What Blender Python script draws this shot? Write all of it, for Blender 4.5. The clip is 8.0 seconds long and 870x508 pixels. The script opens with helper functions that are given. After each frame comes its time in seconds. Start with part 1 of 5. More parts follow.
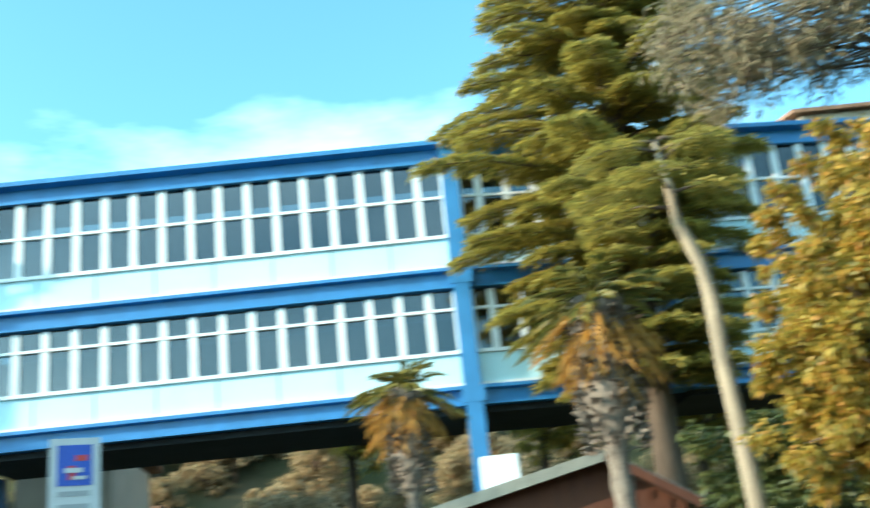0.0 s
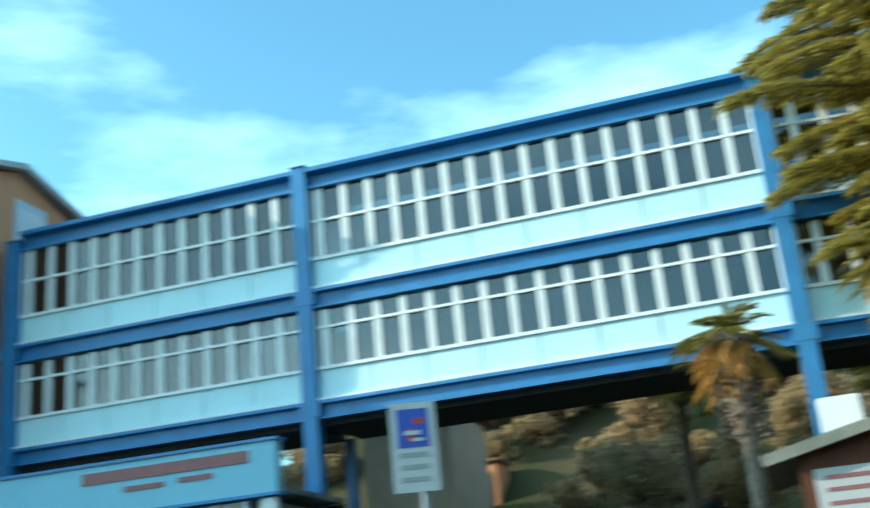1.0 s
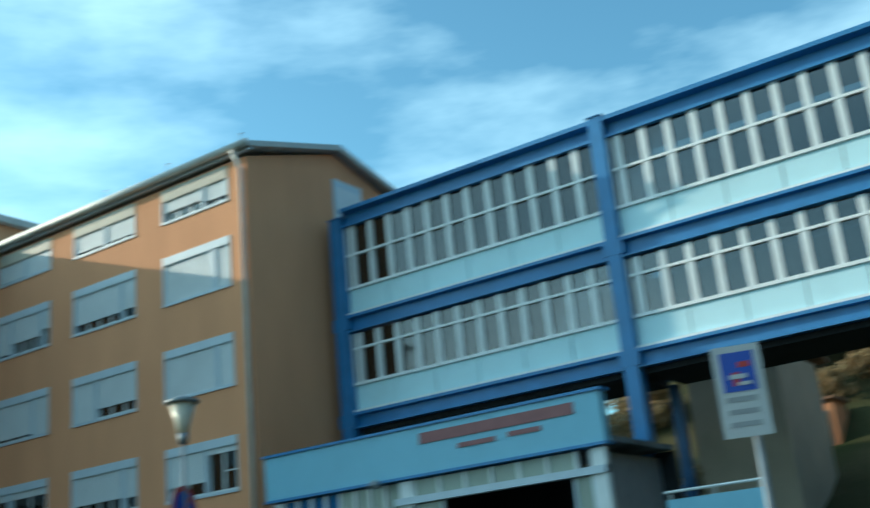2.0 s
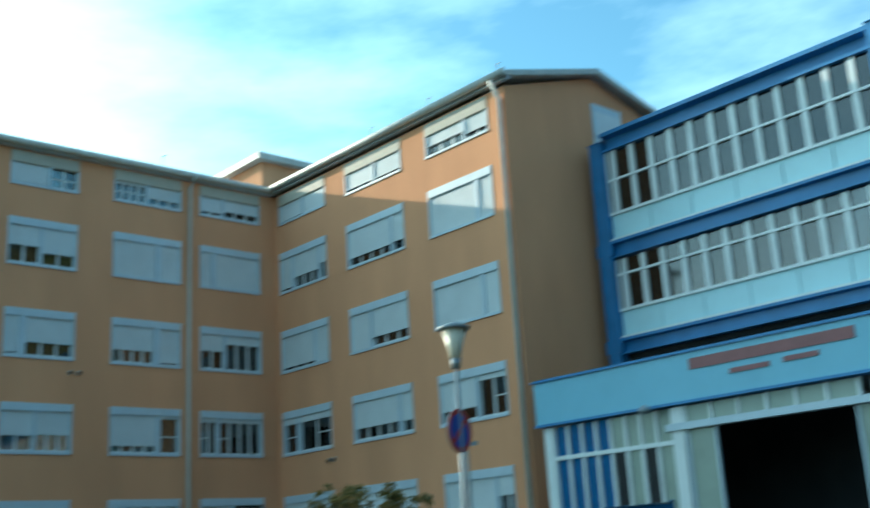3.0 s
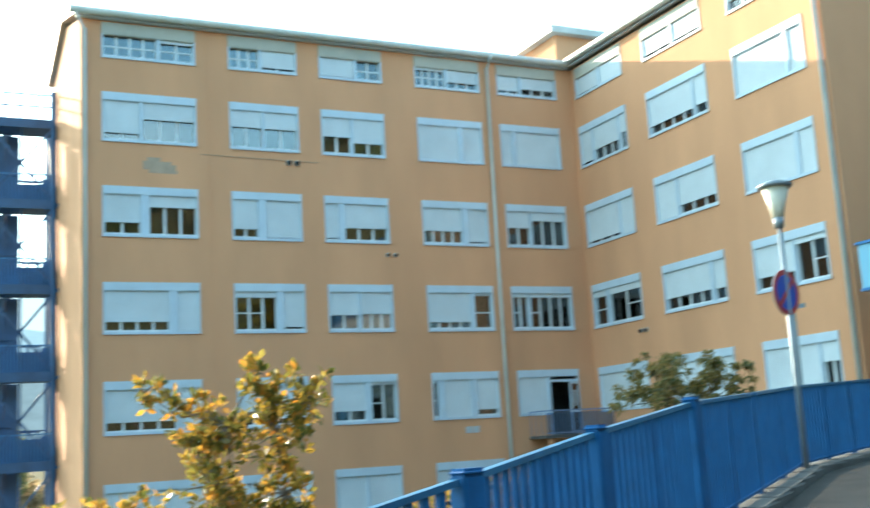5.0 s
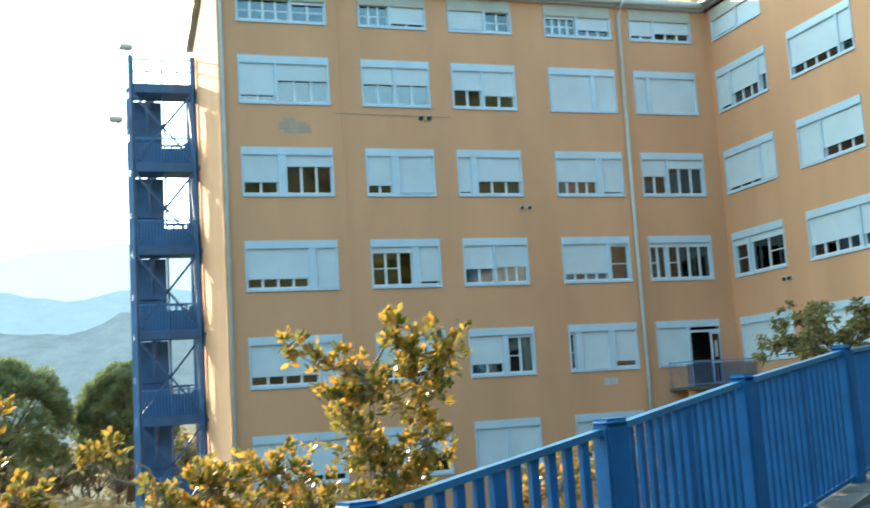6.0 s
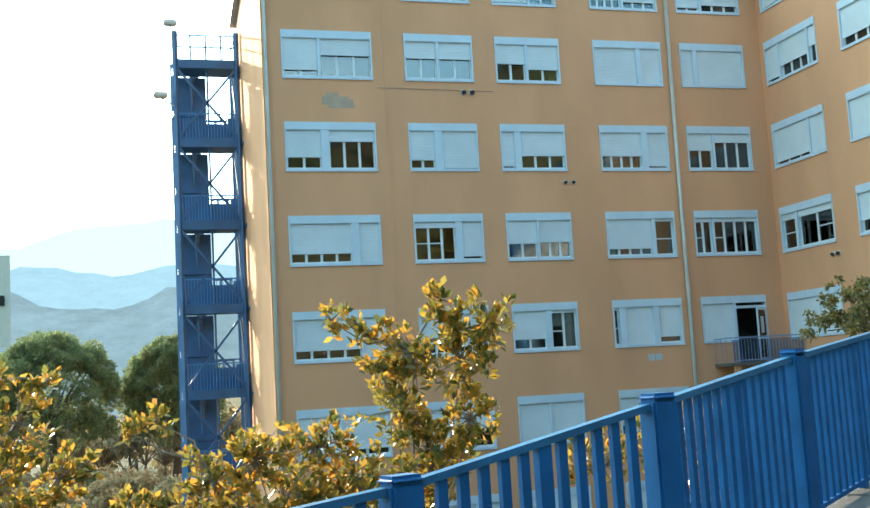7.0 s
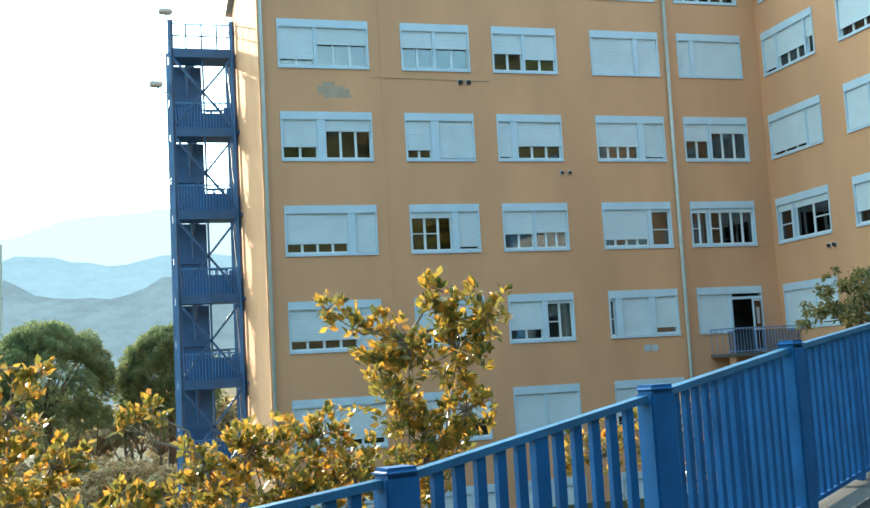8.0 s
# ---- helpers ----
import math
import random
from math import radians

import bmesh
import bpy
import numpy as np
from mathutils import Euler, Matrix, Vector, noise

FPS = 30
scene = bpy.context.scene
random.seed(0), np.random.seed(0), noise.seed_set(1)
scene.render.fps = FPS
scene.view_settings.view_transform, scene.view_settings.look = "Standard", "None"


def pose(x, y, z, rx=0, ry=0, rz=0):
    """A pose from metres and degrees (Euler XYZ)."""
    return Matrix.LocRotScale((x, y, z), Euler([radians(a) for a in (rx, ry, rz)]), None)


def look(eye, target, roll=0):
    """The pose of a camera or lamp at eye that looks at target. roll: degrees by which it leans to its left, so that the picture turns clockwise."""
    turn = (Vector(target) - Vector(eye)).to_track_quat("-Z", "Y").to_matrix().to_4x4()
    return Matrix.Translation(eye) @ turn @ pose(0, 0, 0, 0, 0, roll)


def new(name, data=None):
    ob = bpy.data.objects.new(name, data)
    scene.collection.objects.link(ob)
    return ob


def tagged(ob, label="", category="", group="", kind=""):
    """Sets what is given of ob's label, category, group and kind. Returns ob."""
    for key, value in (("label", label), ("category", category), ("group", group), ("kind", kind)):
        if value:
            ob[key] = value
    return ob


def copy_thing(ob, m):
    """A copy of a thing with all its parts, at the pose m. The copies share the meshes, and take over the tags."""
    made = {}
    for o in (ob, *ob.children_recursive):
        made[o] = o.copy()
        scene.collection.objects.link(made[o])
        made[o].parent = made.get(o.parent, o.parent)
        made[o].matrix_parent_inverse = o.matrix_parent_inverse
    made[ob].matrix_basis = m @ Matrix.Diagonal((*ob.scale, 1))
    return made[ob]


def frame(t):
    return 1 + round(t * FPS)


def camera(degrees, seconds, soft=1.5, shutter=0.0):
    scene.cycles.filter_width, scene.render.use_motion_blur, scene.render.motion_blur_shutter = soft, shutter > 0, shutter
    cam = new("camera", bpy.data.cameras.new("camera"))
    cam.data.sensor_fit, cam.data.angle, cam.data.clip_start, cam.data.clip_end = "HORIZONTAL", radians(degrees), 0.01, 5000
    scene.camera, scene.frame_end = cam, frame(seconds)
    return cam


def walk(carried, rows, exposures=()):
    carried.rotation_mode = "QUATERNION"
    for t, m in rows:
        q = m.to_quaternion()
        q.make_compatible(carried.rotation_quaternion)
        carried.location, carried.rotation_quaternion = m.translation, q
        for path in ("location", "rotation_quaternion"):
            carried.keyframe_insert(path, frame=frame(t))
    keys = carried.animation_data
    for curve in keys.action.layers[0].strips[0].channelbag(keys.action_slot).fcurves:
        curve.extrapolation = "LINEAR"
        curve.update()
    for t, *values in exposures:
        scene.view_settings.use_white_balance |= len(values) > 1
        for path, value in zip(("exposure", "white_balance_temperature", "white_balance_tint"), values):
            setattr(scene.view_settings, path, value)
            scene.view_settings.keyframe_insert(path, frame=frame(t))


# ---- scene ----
# Heights are measured from the viewer's eye level; the x axis runs along the long wing, y points to it.
ROWS = [  # seconds, x, y, z, heading to the right of +y, tilt, roll
    (0.0, 0.012, -0.182, -0.156, 90.717, 20.101, -5.992),
    (0.5, 0.009, -0.210, -0.109, 82.485, 19.467, -5.537),
    (1.0, -0.003, -0.213, -0.096, 73.404, 19.072, -5.392),
    (1.5, 0.000, -0.222, -0.100, 64.600, 18.900, -4.900),
    (2.0, 0.010, -0.215, -0.075, 56.482, 18.050, -5.600),
    (2.2, 0.015, -0.205, -0.085, 53.249, 17.750, -4.950),
    (3.3, -0.026, -0.111, -0.100, 38.698, 14.294, -3.867),
    (3.5, -0.090, -0.036, -0.131, 36.655, 13.612, -4.339),
    (4.0, -0.063, 0.011, -0.145, 32.453, 12.209, -3.780),
    (4.5, -0.050, 0.039, -0.147, 28.941, 10.896, -3.725),
    (5.0, -0.042, 0.074, -0.149, 25.935, 9.851, -3.378),
    (5.2, -0.030, 0.103, -0.140, 24.004, 9.596, -3.719),
    (6.3, -0.042, 0.148, -0.164, 17.598, 7.373, -3.448),
    (6.5, -0.034, 0.182, -0.165, 16.952, 7.174, -3.431),
    (7.0, -0.022, 0.208, -0.166, 16.451, 6.729, -3.320),
    (7.5, -0.010, 0.236, -0.166, 16.564, 6.513, -3.674),
    (8.0, -0.007, 0.259, -0.162, 16.628, 6.215, -3.211),
]
cam = camera(43.118, 8.0, soft=1.5, shutter=0.75)


def aim(x, y, z, heading, tilt, roll):
    h, v = radians(heading), radians(tilt)
    way = Vector((math.sin(h) * math.cos(v), math.cos(h) * math.cos(v), math.sin(v)))
    return look((x, y, z), Vector((x, y, z)) + way, roll)


EXPOSURES = [(0.0, 1.85, 6050, 0), (0.5, 1.55, 6000, -1), (1.0, 1.32, 6000, -1), (2.0, 0.68, 6000, 0), (3.5, 1.25, 5950, -2), (4.2, 1.6, 6250, 4), (4.5, 1.8, 6300, 7), (5.0, 2.33, 6650, 8), (6.5, 2.24, 6700, 8), (8.0, 2.2, 6700, 8)]
walk(cam, [(t, aim(*r)) for t, *r in ROWS], EXPOSURES)

# ---- world and sun ----
SUN_HEADING, SUN_HEIGHT = -17.9, 18.2
world = bpy.data.worlds.new("sky")
scene.world = world
world.use_nodes = True
wn, wl = world.node_tree.nodes, world.node_tree.links
sky = wn.new("ShaderNodeTexSky")
sky.sky_type = "NISHITA"
sky.sun_disc = False
sky.sun_elevation, sky.sun_rotation = radians(SUN_HEIGHT), radians(SUN_HEADING)
sky.air_density, sky.dust_density, sky.ozone_density = 1.0, 1.2, 2.0
coord = wn.new("ShaderNodeTexCoord")
stretch = wn.new("ShaderNodeMapping")
stretch.inputs["Scale"].default_value = (1.6, 1.6, 4.5)
cloud = wn.new("ShaderNodeTexNoise")
cloud.inputs["Scale"].default_value, cloud.inputs["Detail"].default_value, cloud.inputs["Roughness"].default_value = 1.3, 7.0, 0.55
ramp = wn.new("ShaderNodeValToRGB")
ramp.color_ramp.elements[0].position, ramp.color_ramp.elements[1].position = 0.40, 0.72
veil = wn.new("ShaderNodeMixRGB")
veil.inputs[2].default_value = (6.5, 9.0, 9.7, 1)
scale = wn.new("ShaderNodeMath")
scale.operation = "MULTIPLY"
scale.inputs[1].default_value = 0.64
wl.new(coord.outputs["Generated"], stretch.inputs["Vector"])
wl.new(stretch.outputs[0], cloud.inputs["Vector"])
near_sun = wn.new("ShaderNodeVectorMath")
near_sun.operation = "DOT_PRODUCT"
near_sun.inputs[1].default_value = (math.sin(radians(SUN_HEADING)) * 0.95, math.cos(radians(SUN_HEADING)) * 0.95, 0.31)
thick = wn.new("ShaderNodeMapRange")
thick.inputs["From Min"].default_value, thick.inputs["From Max"].default_value = 0.1, 1.0
thick.inputs["To Min"].default_value, thick.inputs["To Max"].default_value = -0.09, 0.21
total = wn.new("ShaderNodeMath")
wl.new(coord.outputs["Generated"], near_sun.inputs[0])
wl.new(near_sun.outputs["Value"], thick.inputs["Value"])
wl.new(thick.outputs[0], total.inputs[0])
wl.new(cloud.outputs["Fac"], total.inputs[1])
wl.new(total.outputs[0], ramp.inputs[0])
wl.new(ramp.outputs[0], scale.inputs[0])
wl.new(scale.outputs[0], veil.inputs[0])
tone = wn.new("ShaderNodeMixRGB")
tone.blend_type = "MULTIPLY"
tone.inputs[0].default_value = 1.0
tone.inputs[2].default_value = (0.69, 1.03, 0.98, 1)
wl.new(sky.outputs[0], tone.inputs[1])
wl.new(tone.outputs[0], veil.inputs[1])
wl.new(veil.outputs[0], wn["Background"].inputs[0])
wn["Background"].inputs[1].default_value = 0.15
sun = new("sun", bpy.data.lights.new("sun", "SUN"))
sun.data.energy, sun.data.angle, sun.data.color = 2.8, radians(0.6), (1.0, 0.86, 0.68)
sh, sv = radians(SUN_HEADING), radians(SUN_HEIGHT)
sun_way = Vector((math.sin(sh) * math.cos(sv), math.cos(sh) * math.cos(sv), math.sin(sv)))
sun.matrix_world = look(sun_way * 200, (0, 0, 0))

# ---- materials ----
def material(name, colour, rough=0.7, metal=0.0, vary=0.12, scale=3.0, fine=60.0, bump=0.15, colour2=None, spec=0.5, streak=1.0, random_tint=0.0):
    """A surface with large blotches and fine grain; streak stretches the blotches upwards."""
    m = bpy.data.materials.new(name)
    m.use_nodes = True
    n, l = m.node_tree.nodes, m.node_tree.links
    b = n["Principled BSDF"]
    b.inputs["Roughness"].default_value, b.inputs["Metallic"].default_value = rough, metal
    b.inputs["Specular IOR Level"].default_value = spec
    co = n.new("ShaderNodeTexCoord")
    mp = n.new("ShaderNodeMapping")
    mp.inputs["Scale"].default_value = (1, 1, 1 / streak)
    geo = n.new("ShaderNodeNewGeometry")
    l.new(geo.outputs["Position"], mp.inputs["Vector"])
    big, small = n.new("ShaderNodeTexNoise"), n.new("ShaderNodeTexNoise")
    big.inputs["Scale"].default_value, small.inputs["Scale"].default_value = scale, fine
    big.inputs["Detail"].default_value = 5
    l.new(mp.outputs[0], big.inputs["Vector"])
    l.new(geo.outputs["Position"], small.inputs["Vector"])
    add = n.new("ShaderNodeMath")
    add.operation = "MULTIPLY_ADD"
    add.inputs[1].default_value = 0.35
    l.new(small.outputs["Fac"], add.inputs[0])
    l.new(big.outputs["Fac"], add.inputs[2])
    src = add.outputs[0]
    if random_tint:
        inf = n.new("ShaderNodeObjectInfo")
        ad2 = n.new("ShaderNodeMath")
        ad2.operation = "MULTIPLY_ADD"
        ad2.inputs[1].default_value = random_tint
        l.new(inf.outputs["Random"], ad2.inputs[0])
        l.new(src, ad2.inputs[2])
        src = ad2.outputs[0]
    rp = n.new("ShaderNodeValToRGB")
    c2 = colour2 or tuple(c * (1 - 2 * vary) for c in colour)
    rp.color_ramp.elements[0].position, rp.color_ramp.elements[1].position = 0.42, 0.95
    rp.color_ramp.elements[0].color, rp.color_ramp.elements[1].color = (*c2, 1), (*colour, 1)
    l.new(src, rp.inputs[0])
    l.new(rp.outputs[0], b.inputs["Base Color"])
    if bump:
        bp = n.new("ShaderNodeBump")
        bp.inputs["Strength"].default_value, bp.inputs["Distance"].default_value = bump, 0.02
        l.new(small.outputs["Fac"], bp.inputs["Height"])
        l.new(bp.outputs[0], b.inputs["Normal"])
    return m


def leafy(name, colours, rough=0.5, through_light=0.35, single=False):
    """Leaves that differ one from another, letting some light through."""
    m = bpy.data.materials.new(name)
    m.use_nodes = True
    n, l = m.node_tree.nodes, m.node_tree.links
    b = n["Principled BSDF"]
    b.inputs["Roughness"].default_value = rough
    geo = n.new("ShaderNodeNewGeometry")
    rp = n.new("ShaderNodeValToRGB")
    el = rp.color_ramp.elements
    while len(el) < len(colours):
        el.new(0.5)
    for i, c in enumerate(colours):
        el[i].position, el[i].color = i / (len(colours) - 1), (*c, 1)
    l.new(n.new("ShaderNodeObjectInfo").outputs["Random"] if single else geo.outputs["Random Per Island"], rp.inputs[0])
    l.new(rp.outputs[0], b.inputs["Base Color"])
    tr = n.new("ShaderNodeBsdfTranslucent")
    l.new(rp.outputs[0], tr.inputs[0])
    mx = n.new("ShaderNodeMixShader")
    mx.inputs[0].default_value = through_light
    l.new(b.outputs[0], mx.inputs[1])
    l.new(tr.outputs[0], mx.inputs[2])
    l.new(mx.outputs[0], n["Material Output"].inputs[0])
    return m


def glass(name, tint, rough=0.02, ior=1.6):
    m = bpy.data.materials.new(name)
    m.use_nodes = True
    n, l = m.node_tree.nodes, m.node_tree.links
    n.remove(n["Principled BSDF"])
    tr, gl, mx, fr = n.new("ShaderNodeBsdfTransparent"), n.new("ShaderNodeBsdfGlossy"), n.new("ShaderNodeMixShader"), n.new("ShaderNodeFresnel")
    tr.inputs[0].default_value = (*tint, 1)
    gl.inputs["Roughness"].default_value = rough
    fr.inputs["IOR"].default_value = ior
    l.new(fr.outputs[0], mx.inputs[0])
    l.new(tr.outputs[0], mx.inputs[1])
    l.new(gl.outputs[0], mx.inputs[2])
    l.new(mx.outputs[0], n["Material Output"].inputs[0])
    return m


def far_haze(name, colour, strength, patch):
    """Distant land: the air's haze is put into its glow, with faint darker woods."""
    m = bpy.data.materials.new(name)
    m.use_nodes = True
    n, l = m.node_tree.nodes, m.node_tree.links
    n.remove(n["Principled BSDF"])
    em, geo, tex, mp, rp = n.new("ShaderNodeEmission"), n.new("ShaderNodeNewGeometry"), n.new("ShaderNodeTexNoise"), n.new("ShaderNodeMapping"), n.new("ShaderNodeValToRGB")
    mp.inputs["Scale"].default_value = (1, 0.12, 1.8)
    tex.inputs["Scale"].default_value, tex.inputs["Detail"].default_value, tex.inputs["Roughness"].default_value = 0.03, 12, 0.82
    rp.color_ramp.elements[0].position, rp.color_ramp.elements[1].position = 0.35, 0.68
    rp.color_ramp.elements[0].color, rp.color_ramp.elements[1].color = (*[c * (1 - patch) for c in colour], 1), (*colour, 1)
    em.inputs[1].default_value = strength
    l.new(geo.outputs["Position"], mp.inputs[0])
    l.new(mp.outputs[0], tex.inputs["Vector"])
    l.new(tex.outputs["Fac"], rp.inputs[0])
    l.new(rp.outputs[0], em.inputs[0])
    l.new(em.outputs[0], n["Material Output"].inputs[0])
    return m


STUCCO = material("orange_stucco", (0.76, 0.36, 0.19), 0.9, vary=0.1, scale=0.5, fine=35, bump=0.25, streak=3.0, spec=0.2)
STUCCO_PATCH = material("grey_render_patch", (0.5, 0.35, 0.25), 0.9, scale=4, spec=0.2)
SHUTTER = material("roller_shutter", (0.68, 0.71, 0.73), 0.55, vary=0.07, scale=1.2, fine=25, bump=0.1, random_tint=0.25)
ALU = material("painted_aluminium", (0.55, 0.63, 0.7), 0.45, vary=0.06, scale=2)
BOX_BEIGE = material("beige_shutter_box", (0.5, 0.45, 0.37), 0.6, vary=0.1, scale=1.5)
WHITE = material("white_frame", (0.78, 0.8, 0.8), 0.4, vary=0.05, scale=2)
PANE = glass("window_glass", (0.6, 0.62, 0.6), 0.04, 2.05)
BRIDGE_PANE = glass("bridge_glass", (0.33, 0.4, 0.43), 0.05, 2.0)
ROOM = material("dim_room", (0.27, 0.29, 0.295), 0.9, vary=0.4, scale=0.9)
# near-black puts the shade into the colour, inside the lobby and under the bridge
SHADE_DARK = material("painted_shade", (0.03, 0.032, 0.035), 0.9, vary=0.3, scale=0.7)
ZINC = material("grey_sheet_metal", (0.55, 0.55, 0.52), 0.55, 0.1, vary=0.15, scale=1.5, fine=20)
PIPE = material("grey_pipe", (0.66, 0.65, 0.6), 0.5, vary=0.1, scale=2)
TILE = material("terracotta_roof", (0.36, 0.2, 0.12), 0.85, vary=0.3, scale=4)
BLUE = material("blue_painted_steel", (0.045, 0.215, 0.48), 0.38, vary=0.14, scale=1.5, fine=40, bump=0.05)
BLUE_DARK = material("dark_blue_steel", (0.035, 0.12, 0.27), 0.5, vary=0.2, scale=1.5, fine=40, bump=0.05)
RAIL_BLUE = material("blue_railing_paint", (0.004, 0.115, 0.305), 0.6, vary=0.18, scale=5, fine=90, bump=0.12, spec=0.3)
# lighter, smoother blue that puts the sun's glint along the top rail
RAIL_TOP = material("glint_blue_handrail", (0.02, 0.16, 0.32), 0.28, vary=0.2, scale=5, fine=90, bump=0.1)
PANEL = material("pale_cyan_panel", (0.55, 0.78, 0.84), 0.45, vary=0.06, scale=1.0, random_tint=0.3)
FASCIA = material("pale_blue_fascia", (0.23, 0.5, 0.65), 0.45, vary=0.05, scale=0.8)
LETTER = material("dull_red_letter", (0.3, 0.12, 0.12), 0.6)
ASPHALT = material("asphalt", (0.07, 0.064, 0.057), 0.95, spec=0.15, vary=0.2, scale=1.2, fine=90, bump=0.5)
KERB = material("concrete_kerb", (0.135, 0.126, 0.113), 0.9, vary=0.2, scale=3, fine=60, bump=0.5)
EARTH = material("dry_grass_earth", (0.095, 0.075, 0.045), 0.95, vary=0.25, scale=0.25, fine=6, bump=0.5, colour2=(0.04, 0.05, 0.02), spec=0.05)
BARK = material("brown_bark", (0.16, 0.11, 0.075), 0.95, vary=0.3, scale=6, fine=40, bump=0.8, streak=4)
TWIG = material("grey_twig", (0.3, 0.23, 0.17), 0.9, vary=0.2, scale=8, fine=60)
PALE_BARK = material("pale_bark", (0.36, 0.28, 0.19), 0.9, vary=0.25, scale=5, fine=40, bump=0.6, streak=3)
PALM_BARK = material("palm_bark", (0.28, 0.22, 0.17), 0.95, vary=0.35, scale=9, fine=40, bump=1.0)
MAGNOLIA_TONES = [(0.08, 0.09, 0.022), (0.15, 0.14, 0.03), (0.25, 0.19, 0.035), (0.48, 0.29, 0.045), (0.6, 0.26, 0.04), (0.4, 0.28, 0.06), (0.17, 0.16, 0.04)]
MAGNOLIA = leafy("magnolia_leaf", MAGNOLIA_TONES, 0.28, 0.5)
MAGNOLIA_SINGLE = leafy("magnolia_single_leaf", MAGNOLIA_TONES, 0.28, 0.5, True)
CEDAR = leafy("cedar_needles", [(0.16, 0.17, 0.04), (0.33, 0.28, 0.055), (0.5, 0.38, 0.075), (0.26, 0.22, 0.05)], 0.7, 0.5)
PINE = leafy("pine_needles", [(0.13, 0.165, 0.07), (0.18, 0.22, 0.1), (0.24, 0.27, 0.12)], 0.8, 0.4)
PALM = leafy("palm_leaf", [(0.1, 0.11, 0.025), (0.18, 0.16, 0.03), (0.28, 0.2, 0.04)], 0.5)
DRY_PALM = leafy("dry_palm_leaf", [(0.4, 0.2, 0.04), (0.52, 0.27, 0.05), (0.3, 0.17, 0.06)], 0.7)
BUSH = leafy("bush_leaf", [(0.16, 0.15, 0.03), (0.34, 0.26, 0.04), (0.5, 0.34, 0.05), (0.52, 0.24, 0.045)], 0.5, 0.5)
HEDGE = leafy("hedge_leaf", [(0.05, 0.075, 0.02), (0.09, 0.11, 0.03), (0.14, 0.14, 0.035)], 0.5, 0.3)
SHRUB = leafy("shrub_leaf", [(0.08, 0.1, 0.035), (0.13, 0.13, 0.045), (0.3, 0.2, 0.06), (0.36, 0.22, 0.06), (0.12, 0.13, 0.04)], 0.5, 0.35)
OLIVE = leafy("olive_leaf", [(0.18, 0.15, 0.08), (0.32, 0.26, 0.15), (0.46, 0.36, 0.22)], 0.6, 0.45)
BROWN_BUSH = leafy("winter_bush", [(0.3, 0.23, 0.12), (0.43, 0.31, 0.17), (0.5, 0.36, 0.2), (0.27, 0.23, 0.1)], 0.8, 0.45)
WOOD = material("red_brown_boards", (0.14, 0.042, 0.016), 0.75, vary=0.25, scale=4, streak=5)
FELT = material("grey_roof_felt", (0.3, 0.29, 0.24), 0.9, vary=0.2, scale=3)
# opaque grey-green sheet for the pale lobby panes
PALE_PANE = material("pale_opaque_pane", (0.33, 0.38, 0.32), 0.25, vary=0.12, scale=1.2, fine=30)
SASH_WHITE = material("sash_paint", (0.72, 0.73, 0.73), 0.5, vary=0.08)
SIGN_CREAM = material("sign_cream", (0.8, 0.76, 0.62), 0.45, vary=0.05)
SIGN_WHITE = material("sign_white", (0.5, 0.5, 0.5), 0.5, vary=0.05)
SIGN_BLUE = material("sign_blue", (0.02, 0.07, 0.42), 0.4, vary=0.08)
SIGN_RED = material("sign_red", (0.45, 0.03, 0.03), 0.4, vary=0.08)
SIGN_GREY = material("faded_print", (0.32, 0.33, 0.34), 0.6)
GALV = material("galvanised_pole", (0.26, 0.3, 0.33), 0.5, 0.3, vary=0.12, scale=6)
BALC = glass("balcony_sheet", (0.62, 0.72, 0.86), 0.35, 1.3)
BALC_PAINT = material("balcony_rail_paint", (0.2, 0.27, 0.42), 0.5, vary=0.1)
DIFFUSER = material("lamp_diffuser", (0.75, 0.68, 0.55), 0.35, vary=0.08)
BLACK = material("black_plastic", (0.02, 0.02, 0.02), 0.5)
BEIGE = material("beige_render", (0.6, 0.5, 0.38), 0.9, vary=0.15, scale=0.6)
# each ridge glows in its own haze colour; no real air lies between
HILL_NEAR = far_haze("near_hill_haze", (0.09, 0.143, 0.172), 1.0, 0.38)
HILL_MID = far_haze("middle_hill_haze", (0.113, 0.193, 0.24), 1.0, 0.2)
HILL_FAR = far_haze("far_hill_haze", (0.19, 0.278, 0.31), 1.0, 0.05)


# ---- building tools ----
def link(name, bm, mat, parent=None, smooth=False):
    bmesh.ops.recalc_face_normals(bm, faces=bm.faces)
    me = bpy.data.meshes.new(name)
    bm.to_mesh(me)
    bm.free()
    me.materials.append(mat)
    if smooth:
        me.polygons.foreach_set("use_smooth", [True] * len(me.polygons))
    ob = new(name, me)
    ob.parent = parent
    return ob


def part(name, bm, mat, parent, label="", smooth=False):
    return tagged(link(name, bm, mat, parent, smooth), label)


